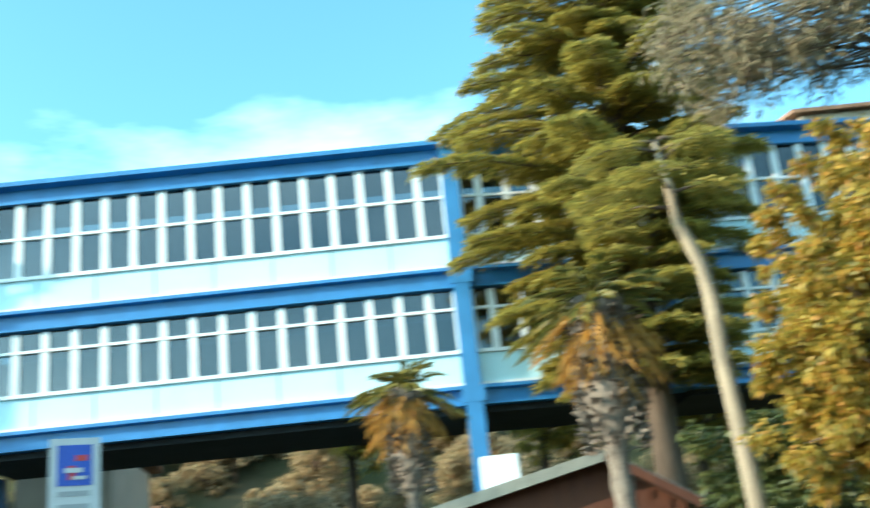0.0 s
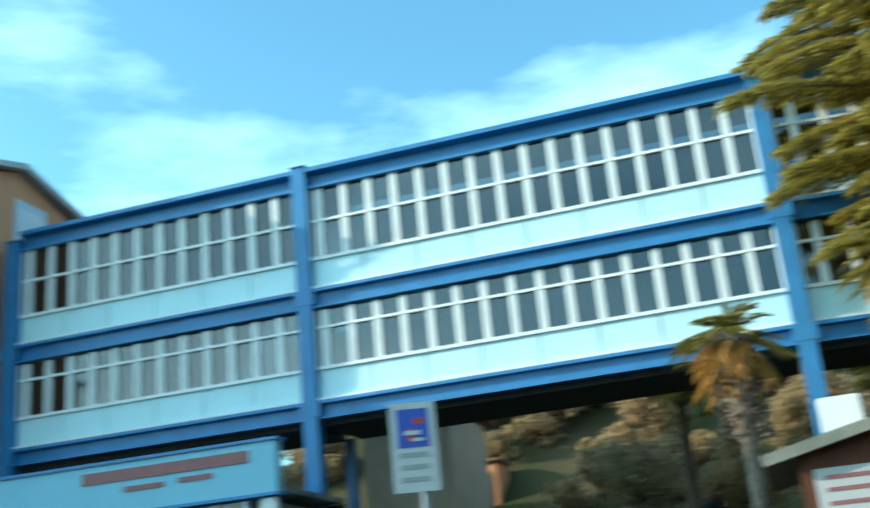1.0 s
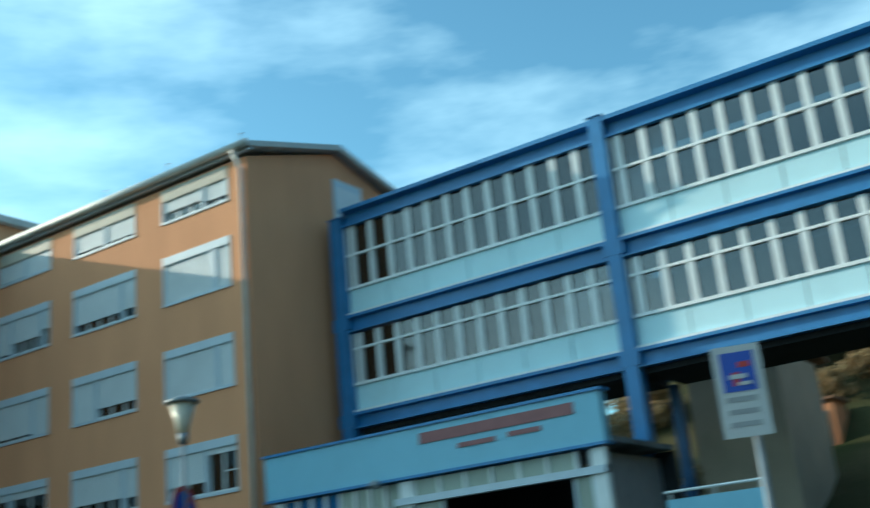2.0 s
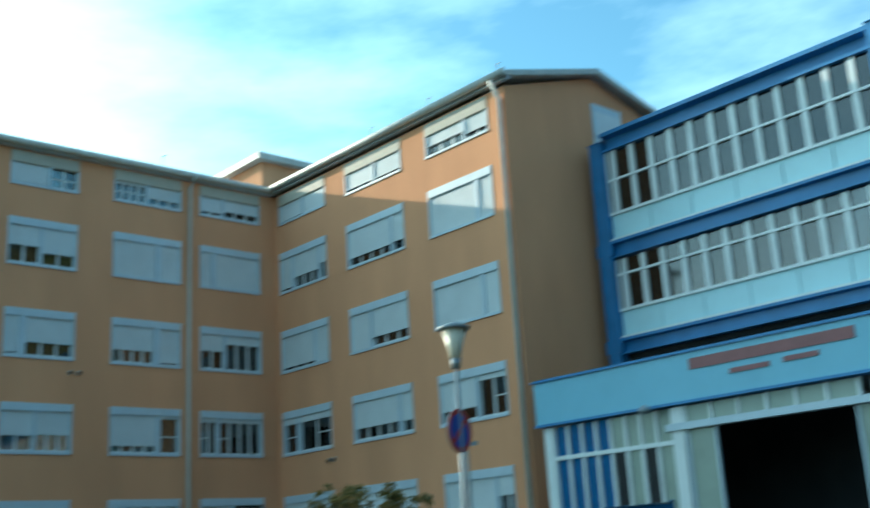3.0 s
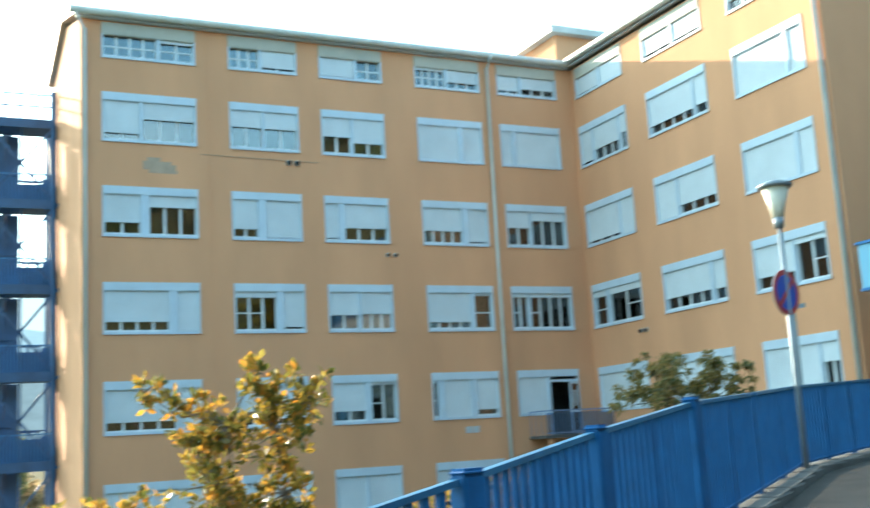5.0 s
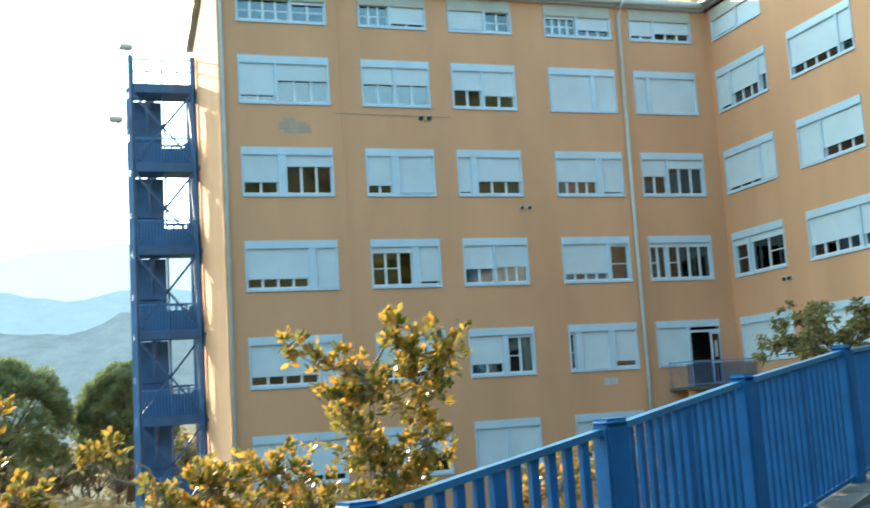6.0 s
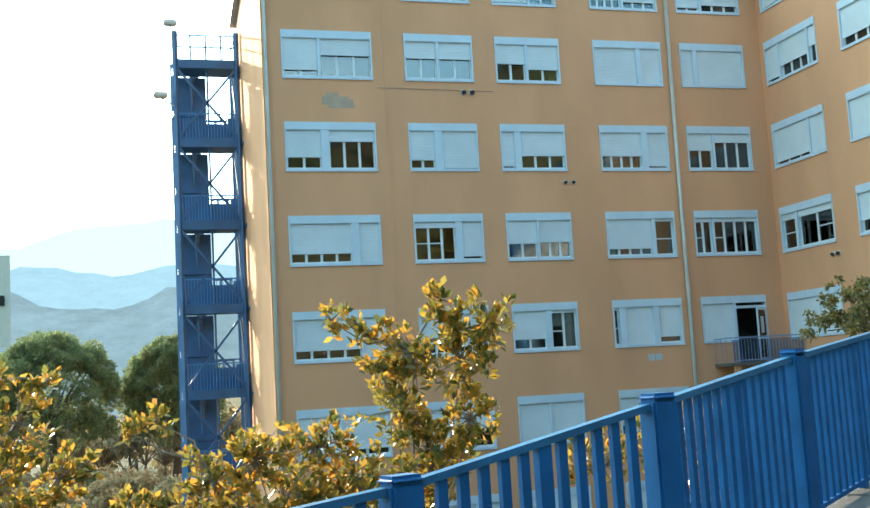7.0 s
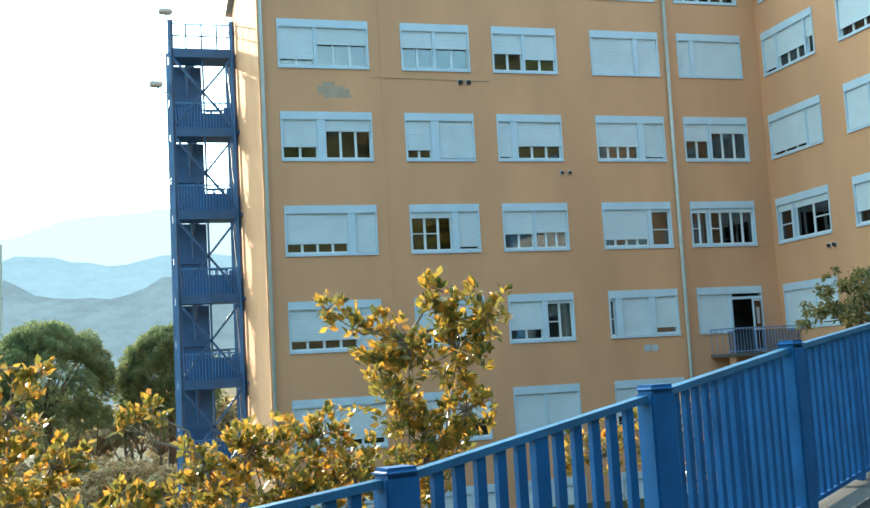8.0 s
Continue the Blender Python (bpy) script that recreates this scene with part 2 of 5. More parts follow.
def raw(name, verts, faces, mat, parent=None, smooth=False):
    me = bpy.data.meshes.new(name)
    me.from_pydata(verts, [], faces)
    me.materials.append(mat)
    if smooth:
        me.polygons.foreach_set("use_smooth", [True] * len(me.polygons))
    ob = new(name, me)
    ob.parent = parent
    return ob


def empty(name, at=(0, 0, 0)):
    ob = new(name)
    ob.location = at
    ob.empty_display_size = 0.2
    return ob


class Wall:
    """Coordinates on a wall: u along it, v up, w outwards."""

    def __init__(self, origin, along, out):
        self.o, self.a, self.n = Vector(origin), Vector(along), Vector(out)

    def __call__(self, u, v, w=0.0):
        return self.o + self.a * u + self.n * w + Vector((0, 0, v))


WORLD = Wall((0, 0, 0), (1, 0, 0), (0, 1, 0))


def box(bm, W, u0, u1, v0, v1, w0, w1):
    vs = [bm.verts.new(W(u, v, w)) for u, v, w in ((u0, v0, w0), (u1, v0, w0), (u1, v1, w0), (u0, v1, w0), (u0, v0, w1), (u1, v0, w1), (u1, v1, w1), (u0, v1, w1))]
    for f in ((0, 1, 2, 3), (7, 6, 5, 4), (0, 4, 5, 1), (1, 5, 6, 2), (2, 6, 7, 3), (3, 7, 4, 0)):
        bm.faces.new([vs[i] for i in f])
    return bm


def one(W, *d):
    return box(bmesh.new(), W, *d)


def bar_of(W, u0, u1, outline):
    """A bar of constant cross-section (v, w) along a wall."""
    bm = bmesh.new()
    a, b = [bm.verts.new(W(u0, v, w)) for v, w in outline], [bm.verts.new(W(u1, v, w)) for v, w in outline]
    n = len(outline)
    for k in range(n):
        bm.faces.new((a[k], a[(k + 1) % n], b[(k + 1) % n], b[k]))
    bm.faces.new(a[::-1])
    bm.faces.new(b)
    return bm


def tube(bm, pts, radii, seg=8, cap=True):
    """A round bar through the points."""
    rings = []
    for i, p in enumerate(pts):
        p = Vector(p)
        d = Vector(pts[min(i + 1, len(pts) - 1)]) - Vector(pts[max(i - 1, 0)])
        d.normalize()
        s = d.orthogonal().normalized() if abs(d.z) > 0.99 else d.cross(Vector((0, 0, 1))).normalized()
        t = d.cross(s)
        r = radii[i] if isinstance(radii, (list, tuple)) else radii
        rings.append([bm.verts.new(p + (s * math.cos(a) + t * math.sin(a)) * r) for a in [2 * math.pi * k / seg for k in range(seg)]])
    for a, b in zip(rings, rings[1:]):
        for k in range(seg):
            bm.faces.new((a[k], a[(k + 1) % seg], b[(k + 1) % seg], b[k]))
    if cap:
        bm.faces.new(rings[0][::-1])
        bm.faces.new(rings[-1])
    return bm


def beam(bm, a, b, wide, high):
    """A square bar between two points."""
    a, b = Vector(a), Vector(b)
    d = (b - a).normalized()
    s = d.orthogonal().normalized() if abs(d.z) > 0.95 else d.cross(Vector((0, 0, 1))).normalized()
    t = s.cross(d)
    ring = lambda p: [bm.verts.new(p + s * (x * wide / 2) + t * (y * high / 2)) for x, y in ((-1, -1), (1, -1), (1, 1), (-1, 1))]
    r, q = ring(a), ring(b)
    for k in range(4):
        bm.faces.new((r[k], r[(k + 1) % 4], q[(k + 1) % 4], q[k]))
    bm.faces.new(r[::-1])
    bm.faces.new(q)
    return bm


def pierced(bm, W, u0, u1, v0, v1, holes, thick):
    """A wall with openings through it."""
    us = sorted({u0, u1, *(h[0] for h in holes), *(h[1] for h in holes)})
    vs = sorted({v0, v1, *(h[2] for h in holes), *(h[3] for h in holes)})
    at = {}

    def vert(u, v, w):
        k = (round(u, 4), round(v, 4), w)
        if k not in at:
            at[k] = bm.verts.new(W(u, v, w))
        return at[k]

    def solid(i, j):
        if not (0 <= i < len(us) - 1 and 0 <= j < len(vs) - 1):
            return False
        u, v = (us[i] + us[i + 1]) / 2, (vs[j] + vs[j + 1]) / 2
        return not any(h[0] < u < h[1] and h[2] < v < h[3] for h in holes)

    for i in range(len(us) - 1):
        for j in range(len(vs) - 1):
            if not solid(i, j):
                continue
            a, b, c, d = us[i], us[i + 1], vs[j], vs[j + 1]
            for w in (0, -thick):
                bm.faces.new([vert(*q, w) for q in ((a, c), (b, c), (b, d), (a, d))])
            for (di, dj), (p, q) in {(-1, 0): ((a, c), (a, d)), (1, 0): ((b, c), (b, d)), (0, -1): ((a, c), (b, c)), (0, 1): ((a, d), (b, d))}.items():
                if not solid(i + di, j + dj):
                    bm.faces.new([vert(*p, 0), vert(*q, 0), vert(*q, -thick), vert(*p, -thick)])
    return bm

# ---- ground, road, hills ----
FENCE = [(-9.0, 1.0, -2.65), (-2.6, 3.45, -1.95), (1.12, 4.78, -1.6), (2.62, 5.32, -1.34), (4.12, 6.34, -1.14), (5.85, 7.5, -0.94), (8.0, 9.2, -0.82), (10.4, 11.1, -0.68), (14.6, 13.2, -0.5), (18.9, 15.2, -0.3), (23.2, 17.2, -0.12)]


def along_fence(x, y):
    """Signed distance to the railing's line (positive on the road) and the ground's height there."""
    best = None
    for (ax, ay, az), (bx, by, bz) in zip(FENCE, FENCE[1:]):
        dx, dy = bx - ax, by - ay
        t = max(0.0, min(1.0, ((x - ax) * dx + (y - ay) * dy) / (dx * dx + dy * dy)))
        d = math.hypot(x - ax - t * dx, y - ay - t * dy)
        if best is None or d < best[0]:
            side = dx * (y - ay) - dy * (x - ax)
            best = (d, -1 if side > 0 else 1, az + t * (bz - az))
    return best[0] * best[1], best[2]


def ground_height(x, y):
    d, z = along_fence(x, y)
    z -= 0.3
    if d < 0 and x < 24.5:
        k = min(1.0, max(0.0, (-d - 0.25) / 4.5))
        z = z * (1 - k) + -5.2 * k
    r = math.hypot(x, y)
    if x > 24.5:
        low, bank = max(0.0, min(1.0, (x - 30.5) / 4)), max(0.0, min(1.0, (x - 36) / 32))
        z = max(z, -0.4) + 1.5 * low * low * (3 - 2 * low) + 16.0 * bank * bank * (3 - 2 * bank) * max(0.0, min(1.0, (45 - y) / 25))
    if y < -16:
        k = min(1.0, (-16 - y) / 80)
        z += 38 * k * k * (3 - 2 * k) + (3.0 * noise.noise((x * 0.04, y * 0.04, 2)) if k > 0.2 else 0)
    if r > 60 and x < 24.5 and y > -14:
        z -= min(6.0, (r - 60) * 0.05)
    return z + 0.12 * noise.noise((x * 0.3, y * 0.3, 0)) * min(1, abs(d) / 4)


def terrain():
    n = 150
    ax = [math.sinh((i / (n - 1) * 2 - 1) * 5.2) / math.sinh(5.2) * 2600 for i in range(n)]
    verts = [(x + 8, y + 8, ground_height(x + 8, y + 8)) for y in ax for x in ax]
    faces = [(j * n + i, j * n + i + 1, (j + 1) * n + i + 1, (j + 1) * n + i) for j in range(n - 1) for i in range(n - 1)]
    tagged(raw("ground", verts, faces, EARTH, smooth=True), "sloping earth ground with dry winter grass", "ground", kind="structure")


terrain()


def offset_line(d, dz=0.0):
    out = []
    for i, (x, y, z) in enumerate(FENCE):
        a, b = FENCE[max(i - 1, 0)], FENCE[min(i + 1, len(FENCE) - 1)]
        l = math.hypot(b[0] - a[0], b[1] - a[1])
        out.append(((x + (b[1] - a[1]) / l * d), (y - (b[0] - a[0]) / l * d), z + dz))
    return out


def strip(name, lines, mat):
    verts = [p for ln in lines for p in ln]
    n = len(lines[0])
    return raw(name, verts, [(j * n + i, j * n + i + 1, (j + 1) * n + i + 1, (j + 1) * n + i) for j in range(len(lines) - 1) for i in range(n - 1)], mat)


tagged(strip("road", [offset_line(0.28, -0.1), offset_line(3, -0.08), offset_line(6.5, -0.06), offset_line(14, -0.1)], ASPHALT), "grey asphalt ramp road rising to the entrance", "road", kind="structure")
kerb_bed = tagged(strip("kerb", [offset_line(-0.2, -0.6), offset_line(-0.2, -0.012), offset_line(0.24, -0.012), offset_line(0.24, -0.3)], KERB), "pale concrete kerb along the ramp", "kerb", kind="structure")


def hills(name, dist, heights, mat, label):
    """A ridge seen far off: heading in degrees and height angle."""
    verts, faces = [], []
    n = 160
    for i in range(n + 1):
        h = -70 + 140 * i / n
        ks = sorted(heights)
        lo = max([k for k in ks if k <= h], default=ks[0])
        hi = min([k for k in ks if k >= h], default=ks[-1])
        f = 0 if hi == lo else (h - lo) / (hi - lo)
        f = f * f * (3 - 2 * f)
        e = heights[lo] * (1 - f) + heights[hi] * f + 0.25 * noise.noise((h * 0.9, dist, 0)) + 0.08 * noise.noise((h * 4, dist, 3))
        x, y = math.sin(radians(h)), math.cos(radians(h))
        for k, (fd, fe) in enumerate(((0.55, -0.2), (0.8, 0.55), (1.0, 1.0), (1.1, 0.6))):
            verts.append((x * dist * fd, y * dist * fd, dist * math.tan(radians(e)) * fe - (12 if k == 0 else 0)))
    faces = [(i * 4 + k, i * 4 + 4 + k, i * 4 + 5 + k, i * 4 + 1 + k) for i in range(n) for k in range(3)]
    tagged(raw(name, verts, faces, mat, smooth=True), label, "hills", kind="structure")


hills("backdrop", 700, {-70: 5, -20: 4.6, -5.3: 5.8, -2.7: 4.7, 0.3: 4.6, 2.9: 5.6, 12: 5.5, 70: 4}, HILL_NEAR, "wooded hills with blue haze painted in")
hills("backdrop", 1400, {-70: 5, -20: 5.5, -5.2: 6.6, -4: 6.85, -1.4: 6.5, 0: 6.25, 1.5: 6.45, 2.9: 6.75, 14: 6.5, 70: 4}, HILL_MID, "ridge of hills beyond with painted haze")
hills("backdrop", 2300, {-70: 5, -20: 7, -5.2: 7.6, -1.4: 8.7, 2.7: 9.0, 20: 7, 70: 4}, HILL_FAR, "pale mountain, painted haze fading it into bright sky")

# ---- the orange building ----
AY, AX0, BX, BY = 38.4, 5.25, 25.58, 24.12
WALL_A = Wall((0, AY, 0), (1, 0, 0), (0, -1, 0))
WALL_B = Wall((BX, 0, 0), (0, 1, 0), (-1, 0, 0))
WALL_E = Wall((0, BY, 0), (1, 0, 0), (0, -1, 0))
WALL_L = Wall((AX0, 0, 0), (0, 1, 0), (-1, 0, 0))
FOOT, EAVE = -6.5, 15.45
A_COLS = [(5.94, 9.28), (10.5, 13.17), (14.07, 16.7), (18.13, 21.06), (21.9, 24.78)]
B_COLS = [(34.68, 38.05), (29.76, 33.28), (24.98, 28.32)]
ROW_TOPS, WIN_H = [12.8, 9.4, 6.0, 2.6, -0.8, -4.2], 1.78
STRIP_V = (14.08, 15.38)
# Bays of each window from left to right: share of the width, panes, share of the height left open under the shutter.
A_BAYS = [
    [[(.42, 2, .2), (.58, 3, .6)], [(.5, 2, .58), (.5, 2, .58)], [(.5, 2, .5), (.5, 2, .36)], [(.7, 0, 0), (.3, 0, 0)], [(.25, 0, 0), (.75, 0, 0)]],
    [[(.48, 2, .33), (.52, 3, .74)], [(.48, 2, .26), (.52, 2, .06)], [(.3, 1, .1), (.7, 3, .38)], [(.7, 4, .38), (.3, 1, .1)], [(.42, 2, .55), (.58, 3, .78)]],
    [[(.77, 4, .27), (.23, 1, .04)], [(.7, 3, .88), (.3, 1, .12)], [(.5, 2, .42), (.5, 3, .45)], [(.72, 4, .22), (.28, 1, .96)], [(.3, 2, .92), (.7, 4, .92)]],
    [[(.77, 4, .26), (.23, 1, .05)], [(.5, 2, .3), (.5, 2, .2)], [(.6, 2, .3), (.4, 2, .96)], [(.17, 1, .96), (.5, 0, 0), (.33, 1, .2)], [(.5, 0, 0), (.5, 2, .96)]],
    [[(.5, 2, .1), (.5, 2, .2)], [(.7, 3, .2), (.3, 1, .5)], [(.5, 0, 0), (.5, 2, .24)], [(.5, 2, .3), (.5, 0, 0)], [(.3, 1, .2), (.7, 3, .5)]],
    [[(.5, 2, .3), (.5, 2, .2)], [(.7, 3, .4), (.3, 1, .5)], [(.5, 2, .5), (.5, 2, .24)], [(.5, 2, .3), (.5, 0, 0)], [(.3, 1, .2), (.7, 3, .5)]],
]
B_BAYS = [
    [[(.25, 1, .12), (.58, 3, .36), (.17, 1, .5)], [(.77, 4, .26), (.23, 1, .28)], [(.74, 0, 0), (.26, 0, 0)]],
    [[(.7, 3, .13), (.3, 1, .06)], [(.35, 1, .05), (.65, 3, .28)], [(.74, 0, 0), (.26, 0, 0)]],
    [[(.28, 1, .85), (.72, 2, .85)], [(.77, 4, .34), (.23, 1, .32)], [(.55, 2, .32), (.45, 2, .9)]],
    [[(.6, 0, 0), (.4, 1, .1)], [(.6, 0, 0), (.4, 1, .1)], [(.74, 0, 0), (.26, 2, .6)]],
    [[(.6, 2, .3), (.4, 1, .1)], [(.6, 2, .2), (.4, 1, .3)], [(.6, 2, .3), (.4, 2, .5)]],
    [[(.6, 2, .3), (.4, 1, .1)], [(.6, 2, .2), (.4, 1, .3)], [(.6, 2, .3), (.4, 2, .5)]],
]
STRIP_A = [[(.62, 4, .95), (.38, 2, .9)], [(.48, 3, .95), (.52, 2, .22)], [(.6, 2, .12), (.4, 2, .95)], [(.5, 4, .92), (.5, 3, .4)], [(.4, 2, .25), (.6, 3, .42)]]
STRIP_B = [[(.5, 2, .15), (.5, 2, .1)], [(.5, 2, .22), (.5, 2, .2)], [(.62, 3, .52), (.38, 2, .32)]]

building = tagged(empty("hospital_building", (15, 40, FOOT)), "orange rendered six-storey building with white roller shutters", "building")
building.location = (0, 0, 0)
holes_a = [(u0, u1, top - WIN_H, top) for u0, u1 in A_COLS for top in ROW_TOPS] + [(u0, u1, *STRIP_V) for u0, u1 in A_COLS] + [(23.36, 24.78, -0.02, 1.5)]
holes_b = [(u0, u1, top - WIN_H, top) for u0, u1 in B_COLS for top in ROW_TOPS] + [(u0, u1, *STRIP_V) for u0, u1 in B_COLS]
part("wall", pierced(bmesh.new(), WALL_A, AX0 + 0.303, BX, FOOT, EAVE, holes_a, 0.3), STUCCO, building, "orange rendered front wall")
part("wall", pierced(bmesh.new(), WALL_B, BY + 0.303, AY, FOOT, EAVE, holes_b, 0.3), STUCCO, building, "orange rendered side wall")


def gable(W, u0, u1, ridge, eave):
    bm = bmesh.new()
    outline = [(u0, FOOT), (u1, FOOT), (u1, eave), ((u0 + u1) / 2 + 0.0, ridge), (u0, eave)]
    f = [bm.verts.new(W(u, v, 0)) for u, v in outline]
    b = [bm.verts.new(W(u, v, -0.3)) for u, v in outline]
    bm.faces.new(f)
    bm.faces.new(b[::-1])
    for i in range(5):
        bm.faces.new((f[i], f[(i + 1) % 5], b[(i + 1) % 5], b[i]))
    return bm


B_FAR = 35.2
part("wall", gable(WALL_E, BX, B_FAR, 16.95, EAVE), STUCCO, building, "plain orange gable wall")
part("wall", gable(WALL_L, AY, AY + 7.6, 16.5, EAVE), STUCCO, building, "plain orange end wall")
part("wall", one(WORLD, AX0, B_FAR, FOOT, EAVE, AY + 7.4, AY + 7.7), STUCCO, building)
part("wall", one(WORLD, B_FAR - 0.3, B_FAR, FOOT, EAVE, BY + 0.3, AY + 7.4), STUCCO, building)
# back of the rooms, one storey floor behind each row
part("room_wall", one(WORLD, AX0 + 0.3, BX + 2.6, FOOT, EAVE - 0.1, AY + 2.4, AY + 2.5), ROOM, building)
part("room_wall", one(WORLD, BX + 2.4, BX + 2.5, FOOT, EAVE - 0.1, BY + 0.35, AY + 2.35), ROOM, building)
for top in ROW_TOPS + [16.2]:
    z = top + 0.75
    if z < EAVE:
        part("floor_slab", one(WORLD, AX0 + 0.3, BX + 2.4, z - 0.2, z, AY + 0.31, AY + 2.39), ROOM, building)
        part("floor_slab", one(WORLD, BX + 0.31, BX + 2.39, z - 0.2, z, BY + 0.35, AY + 0.3), ROOM, building)


WIDE_A = {(0, 3): 0.2, (0, 4): 0.2, (1, 0): 0.3, (1, 1): 0.3, (1, 2): 0.26, (1, 3): 0.26, (2, 0): 0.28, (2, 1): 0.26, (2, 3): 0.16, (3, 2): 0.22, (3, 3): 0.26}
WIDE_B = {(0, 2): 0.18, (1, 2): 0.18, (2, 0): 0.16, (2, 1): 0.16}


def window(W, u0, u1, v0, v1, bays, flip, strip_row=False, mid=0.1):
    """Roller-shutter window: outer frame, shutter box, and in each bay a shutter and panes below it."""
    t, boxh = 0.06, (0.44 if strip_row else 0.28)
    if flip:
        bays = bays[::-1]
    bm = bmesh.new()
    box(bm, W, u0, u1, v0 - 0.03, v0 + t, -0.12, 0.05)
    box(bm, W, u0, u0 + t, v0 + t, v1 - boxh, -0.12, 0.03)
    box(bm, W, u1 - t, u1, v0 + t, v1 - boxh, -0.12, 0.03)
    a = u0 + t
    wide = u1 - u0 - 2 * t
    spans = []
    for i, (share, panes, gap) in enumerate(bays):
        b = a + wide * share
        spans.append((a, b - (mid if i < len(bays) - 1 else 0), panes, gap))
        if i < len(bays) - 1:
            box(bm, W, b - mid, b, v0 + t, v1 - boxh, -0.12, 0.025)
        a = b
    win = part("window", bm, ALU, building)
    part("shutter_box", box(one(W, u0, u1, v1 - boxh, v1, -0.12, 0.04), W, u0, u1, v1 - boxh - 0.025, v1 - boxh - 0.003, -0.1, 0.015), BOX_BEIGE if strip_row else ALU, win)
    lo, hi = v0 + t, v1 - boxh - 0.025
    for a, b, panes, gap in spans:
        cut = lo + (hi - lo) * gap
        if hi - cut > 0.04:
            bm = bmesh.new()
            n = max(1, int((hi - cut) / 0.055))
            prof = [(cut - 0.03, -0.028), (cut, -0.028)]
            for k in range(n):
                z0, z1 = cut + (hi - cut) * k / n, cut + (hi - cut) * (k + 1) / n
                prof += [(z0 + 0.004, -0.05), (z0 + 0.012, -0.036), (z1 - 0.008, -0.036), (z1, -0.05)]
            left, right = [bm.verts.new(W(a, v, w)) for v, w in prof], [bm.verts.new(W(b, v, w)) for v, w in prof]
            back = [bm.verts.new(W(u, v, -0.075)) for u, v in ((a, prof[0][0]), (b, prof[0][0]), (b, prof[-1][0]), (a, prof[-1][0]))]
            for k in range(len(prof) - 1):
                bm.faces.new((left[k], right[k], right[k + 1], left[k + 1]))
            bm.faces.new(back)
            bm.faces.new((left[0], right[0], back[1], back[0]))
            bm.faces.new((left[-1], right[-1], back[2], back[3]))
            part("shutter", bm, SHUTTER, win, "white slatted roller shutter")
        if panes:
            bm = bmesh.new()
            for k in range(panes + 1):
                u = a + (b - a) * k / panes
                box(bm, W, max(a, u - 0.045), min(b, u + 0.045), lo, hi, -0.16, -0.1)
            box(bm, W, a, b, lo, lo + 0.075, -0.155, -0.095)
            if strip_row:
                box(bm, W, a, b, lo + (hi - lo) * 0.5 - 0.025, lo + (hi - lo) * 0.5 + 0.025, -0.155, -0.105)
            elif gap > 0.8:
                box(bm, W, a, a + (b - a) * (2 if panes == 3 else 1) / panes, lo + (hi - lo) * 0.45, lo + (hi - lo) * 0.45 + 0.04, -0.153, -0.105)
            part("sash", bm, SASH_WHITE, win, "white sash bars")
            for k in range(panes):
                ua, ub = a + (b - a) * k / panes, a + (b - a) * (k + 1) / panes
                pane = part("pane", one(W, ua, ub, lo, hi, -0.135, -0.128), PANE, win)
                pane.visible_shadow = False
    return win


for r, top in enumerate(ROW_TOPS):
    for c, (u0, u1) in enumerate(A_COLS):
        if (r, c) != (3, 4):
            window(WALL_A, u0 + 0.003, u1 - 0.003, top - WIN_H, top, A_BAYS[r][c], False, mid=WIDE_A.get((r, c), 0.1))
    for c, (u0, u1) in enumerate(B_COLS):
        window(WALL_B, u0 + 0.003, u1 - 0.003, top - WIN_H, top, B_BAYS[r][c], True, mid=WIDE_B.get((r, c), 0.1))
for c, (u0, u1) in enumerate(A_COLS):
    window(WALL_A, u0 + 0.003, u1 - 0.003, *STRIP_V, STRIP_A[c], False, True)
for c, (u0, u1) in enumerate(B_COLS):
    window(WALL_B, u0 + 0.003, u1 - 0.003, *STRIP_V, STRIP_B[c], True, True)
# balcony door at the inner corner: a shuttered window and an open glazed door under one shutter box
dw = window(WALL_A, 21.903, 23.36, ROW_TOPS[3] - WIN_H, ROW_TOPS[3], [(1.0, 0, 0)], False)
bm = box(one(WALL_A, 23.365, 24.777, 2.32, 2.6, -0.12, 0.04), WALL_A, 23.365, 23.42, 0.0, 2.317, -0.12, 0.03)
box(bm, WALL_A, 24.72, 24.777, 0.0, 2.317, -0.12, 0.03)
door = part("balcony_door", box(bm, WALL_A, 23.42, 24.72, 2.1, 2.2, -0.12, 0.02), ALU, building, "open glazed balcony door")
leaf_wall = Wall((24.72, AY - 0.03, 0), (-0.88, -0.47, 0), (-0.47, 0.88, 0))
bm = box(one(leaf_wall, 0.0, 0.07, 0.02, 2.08, -0.03, 0.02), leaf_wall, 0.63, 0.7, 0.02, 2.08, -0.03, 0.02)
for v0, v1 in ((0.02, 0.14), (0.85, 0.92), (2.0, 2.08)):
    box(bm, leaf_wall, 0.07, 0.63, v0, v1, -0.028, 0.018)
part("door_leaf", bm, ALU, door, "grey door leaf standing ajar")
part("pane", one(leaf_wall, 0.07, 0.63, 0.14, 2.0, -0.008, 0.0), PANE, door).visible_shadow = False
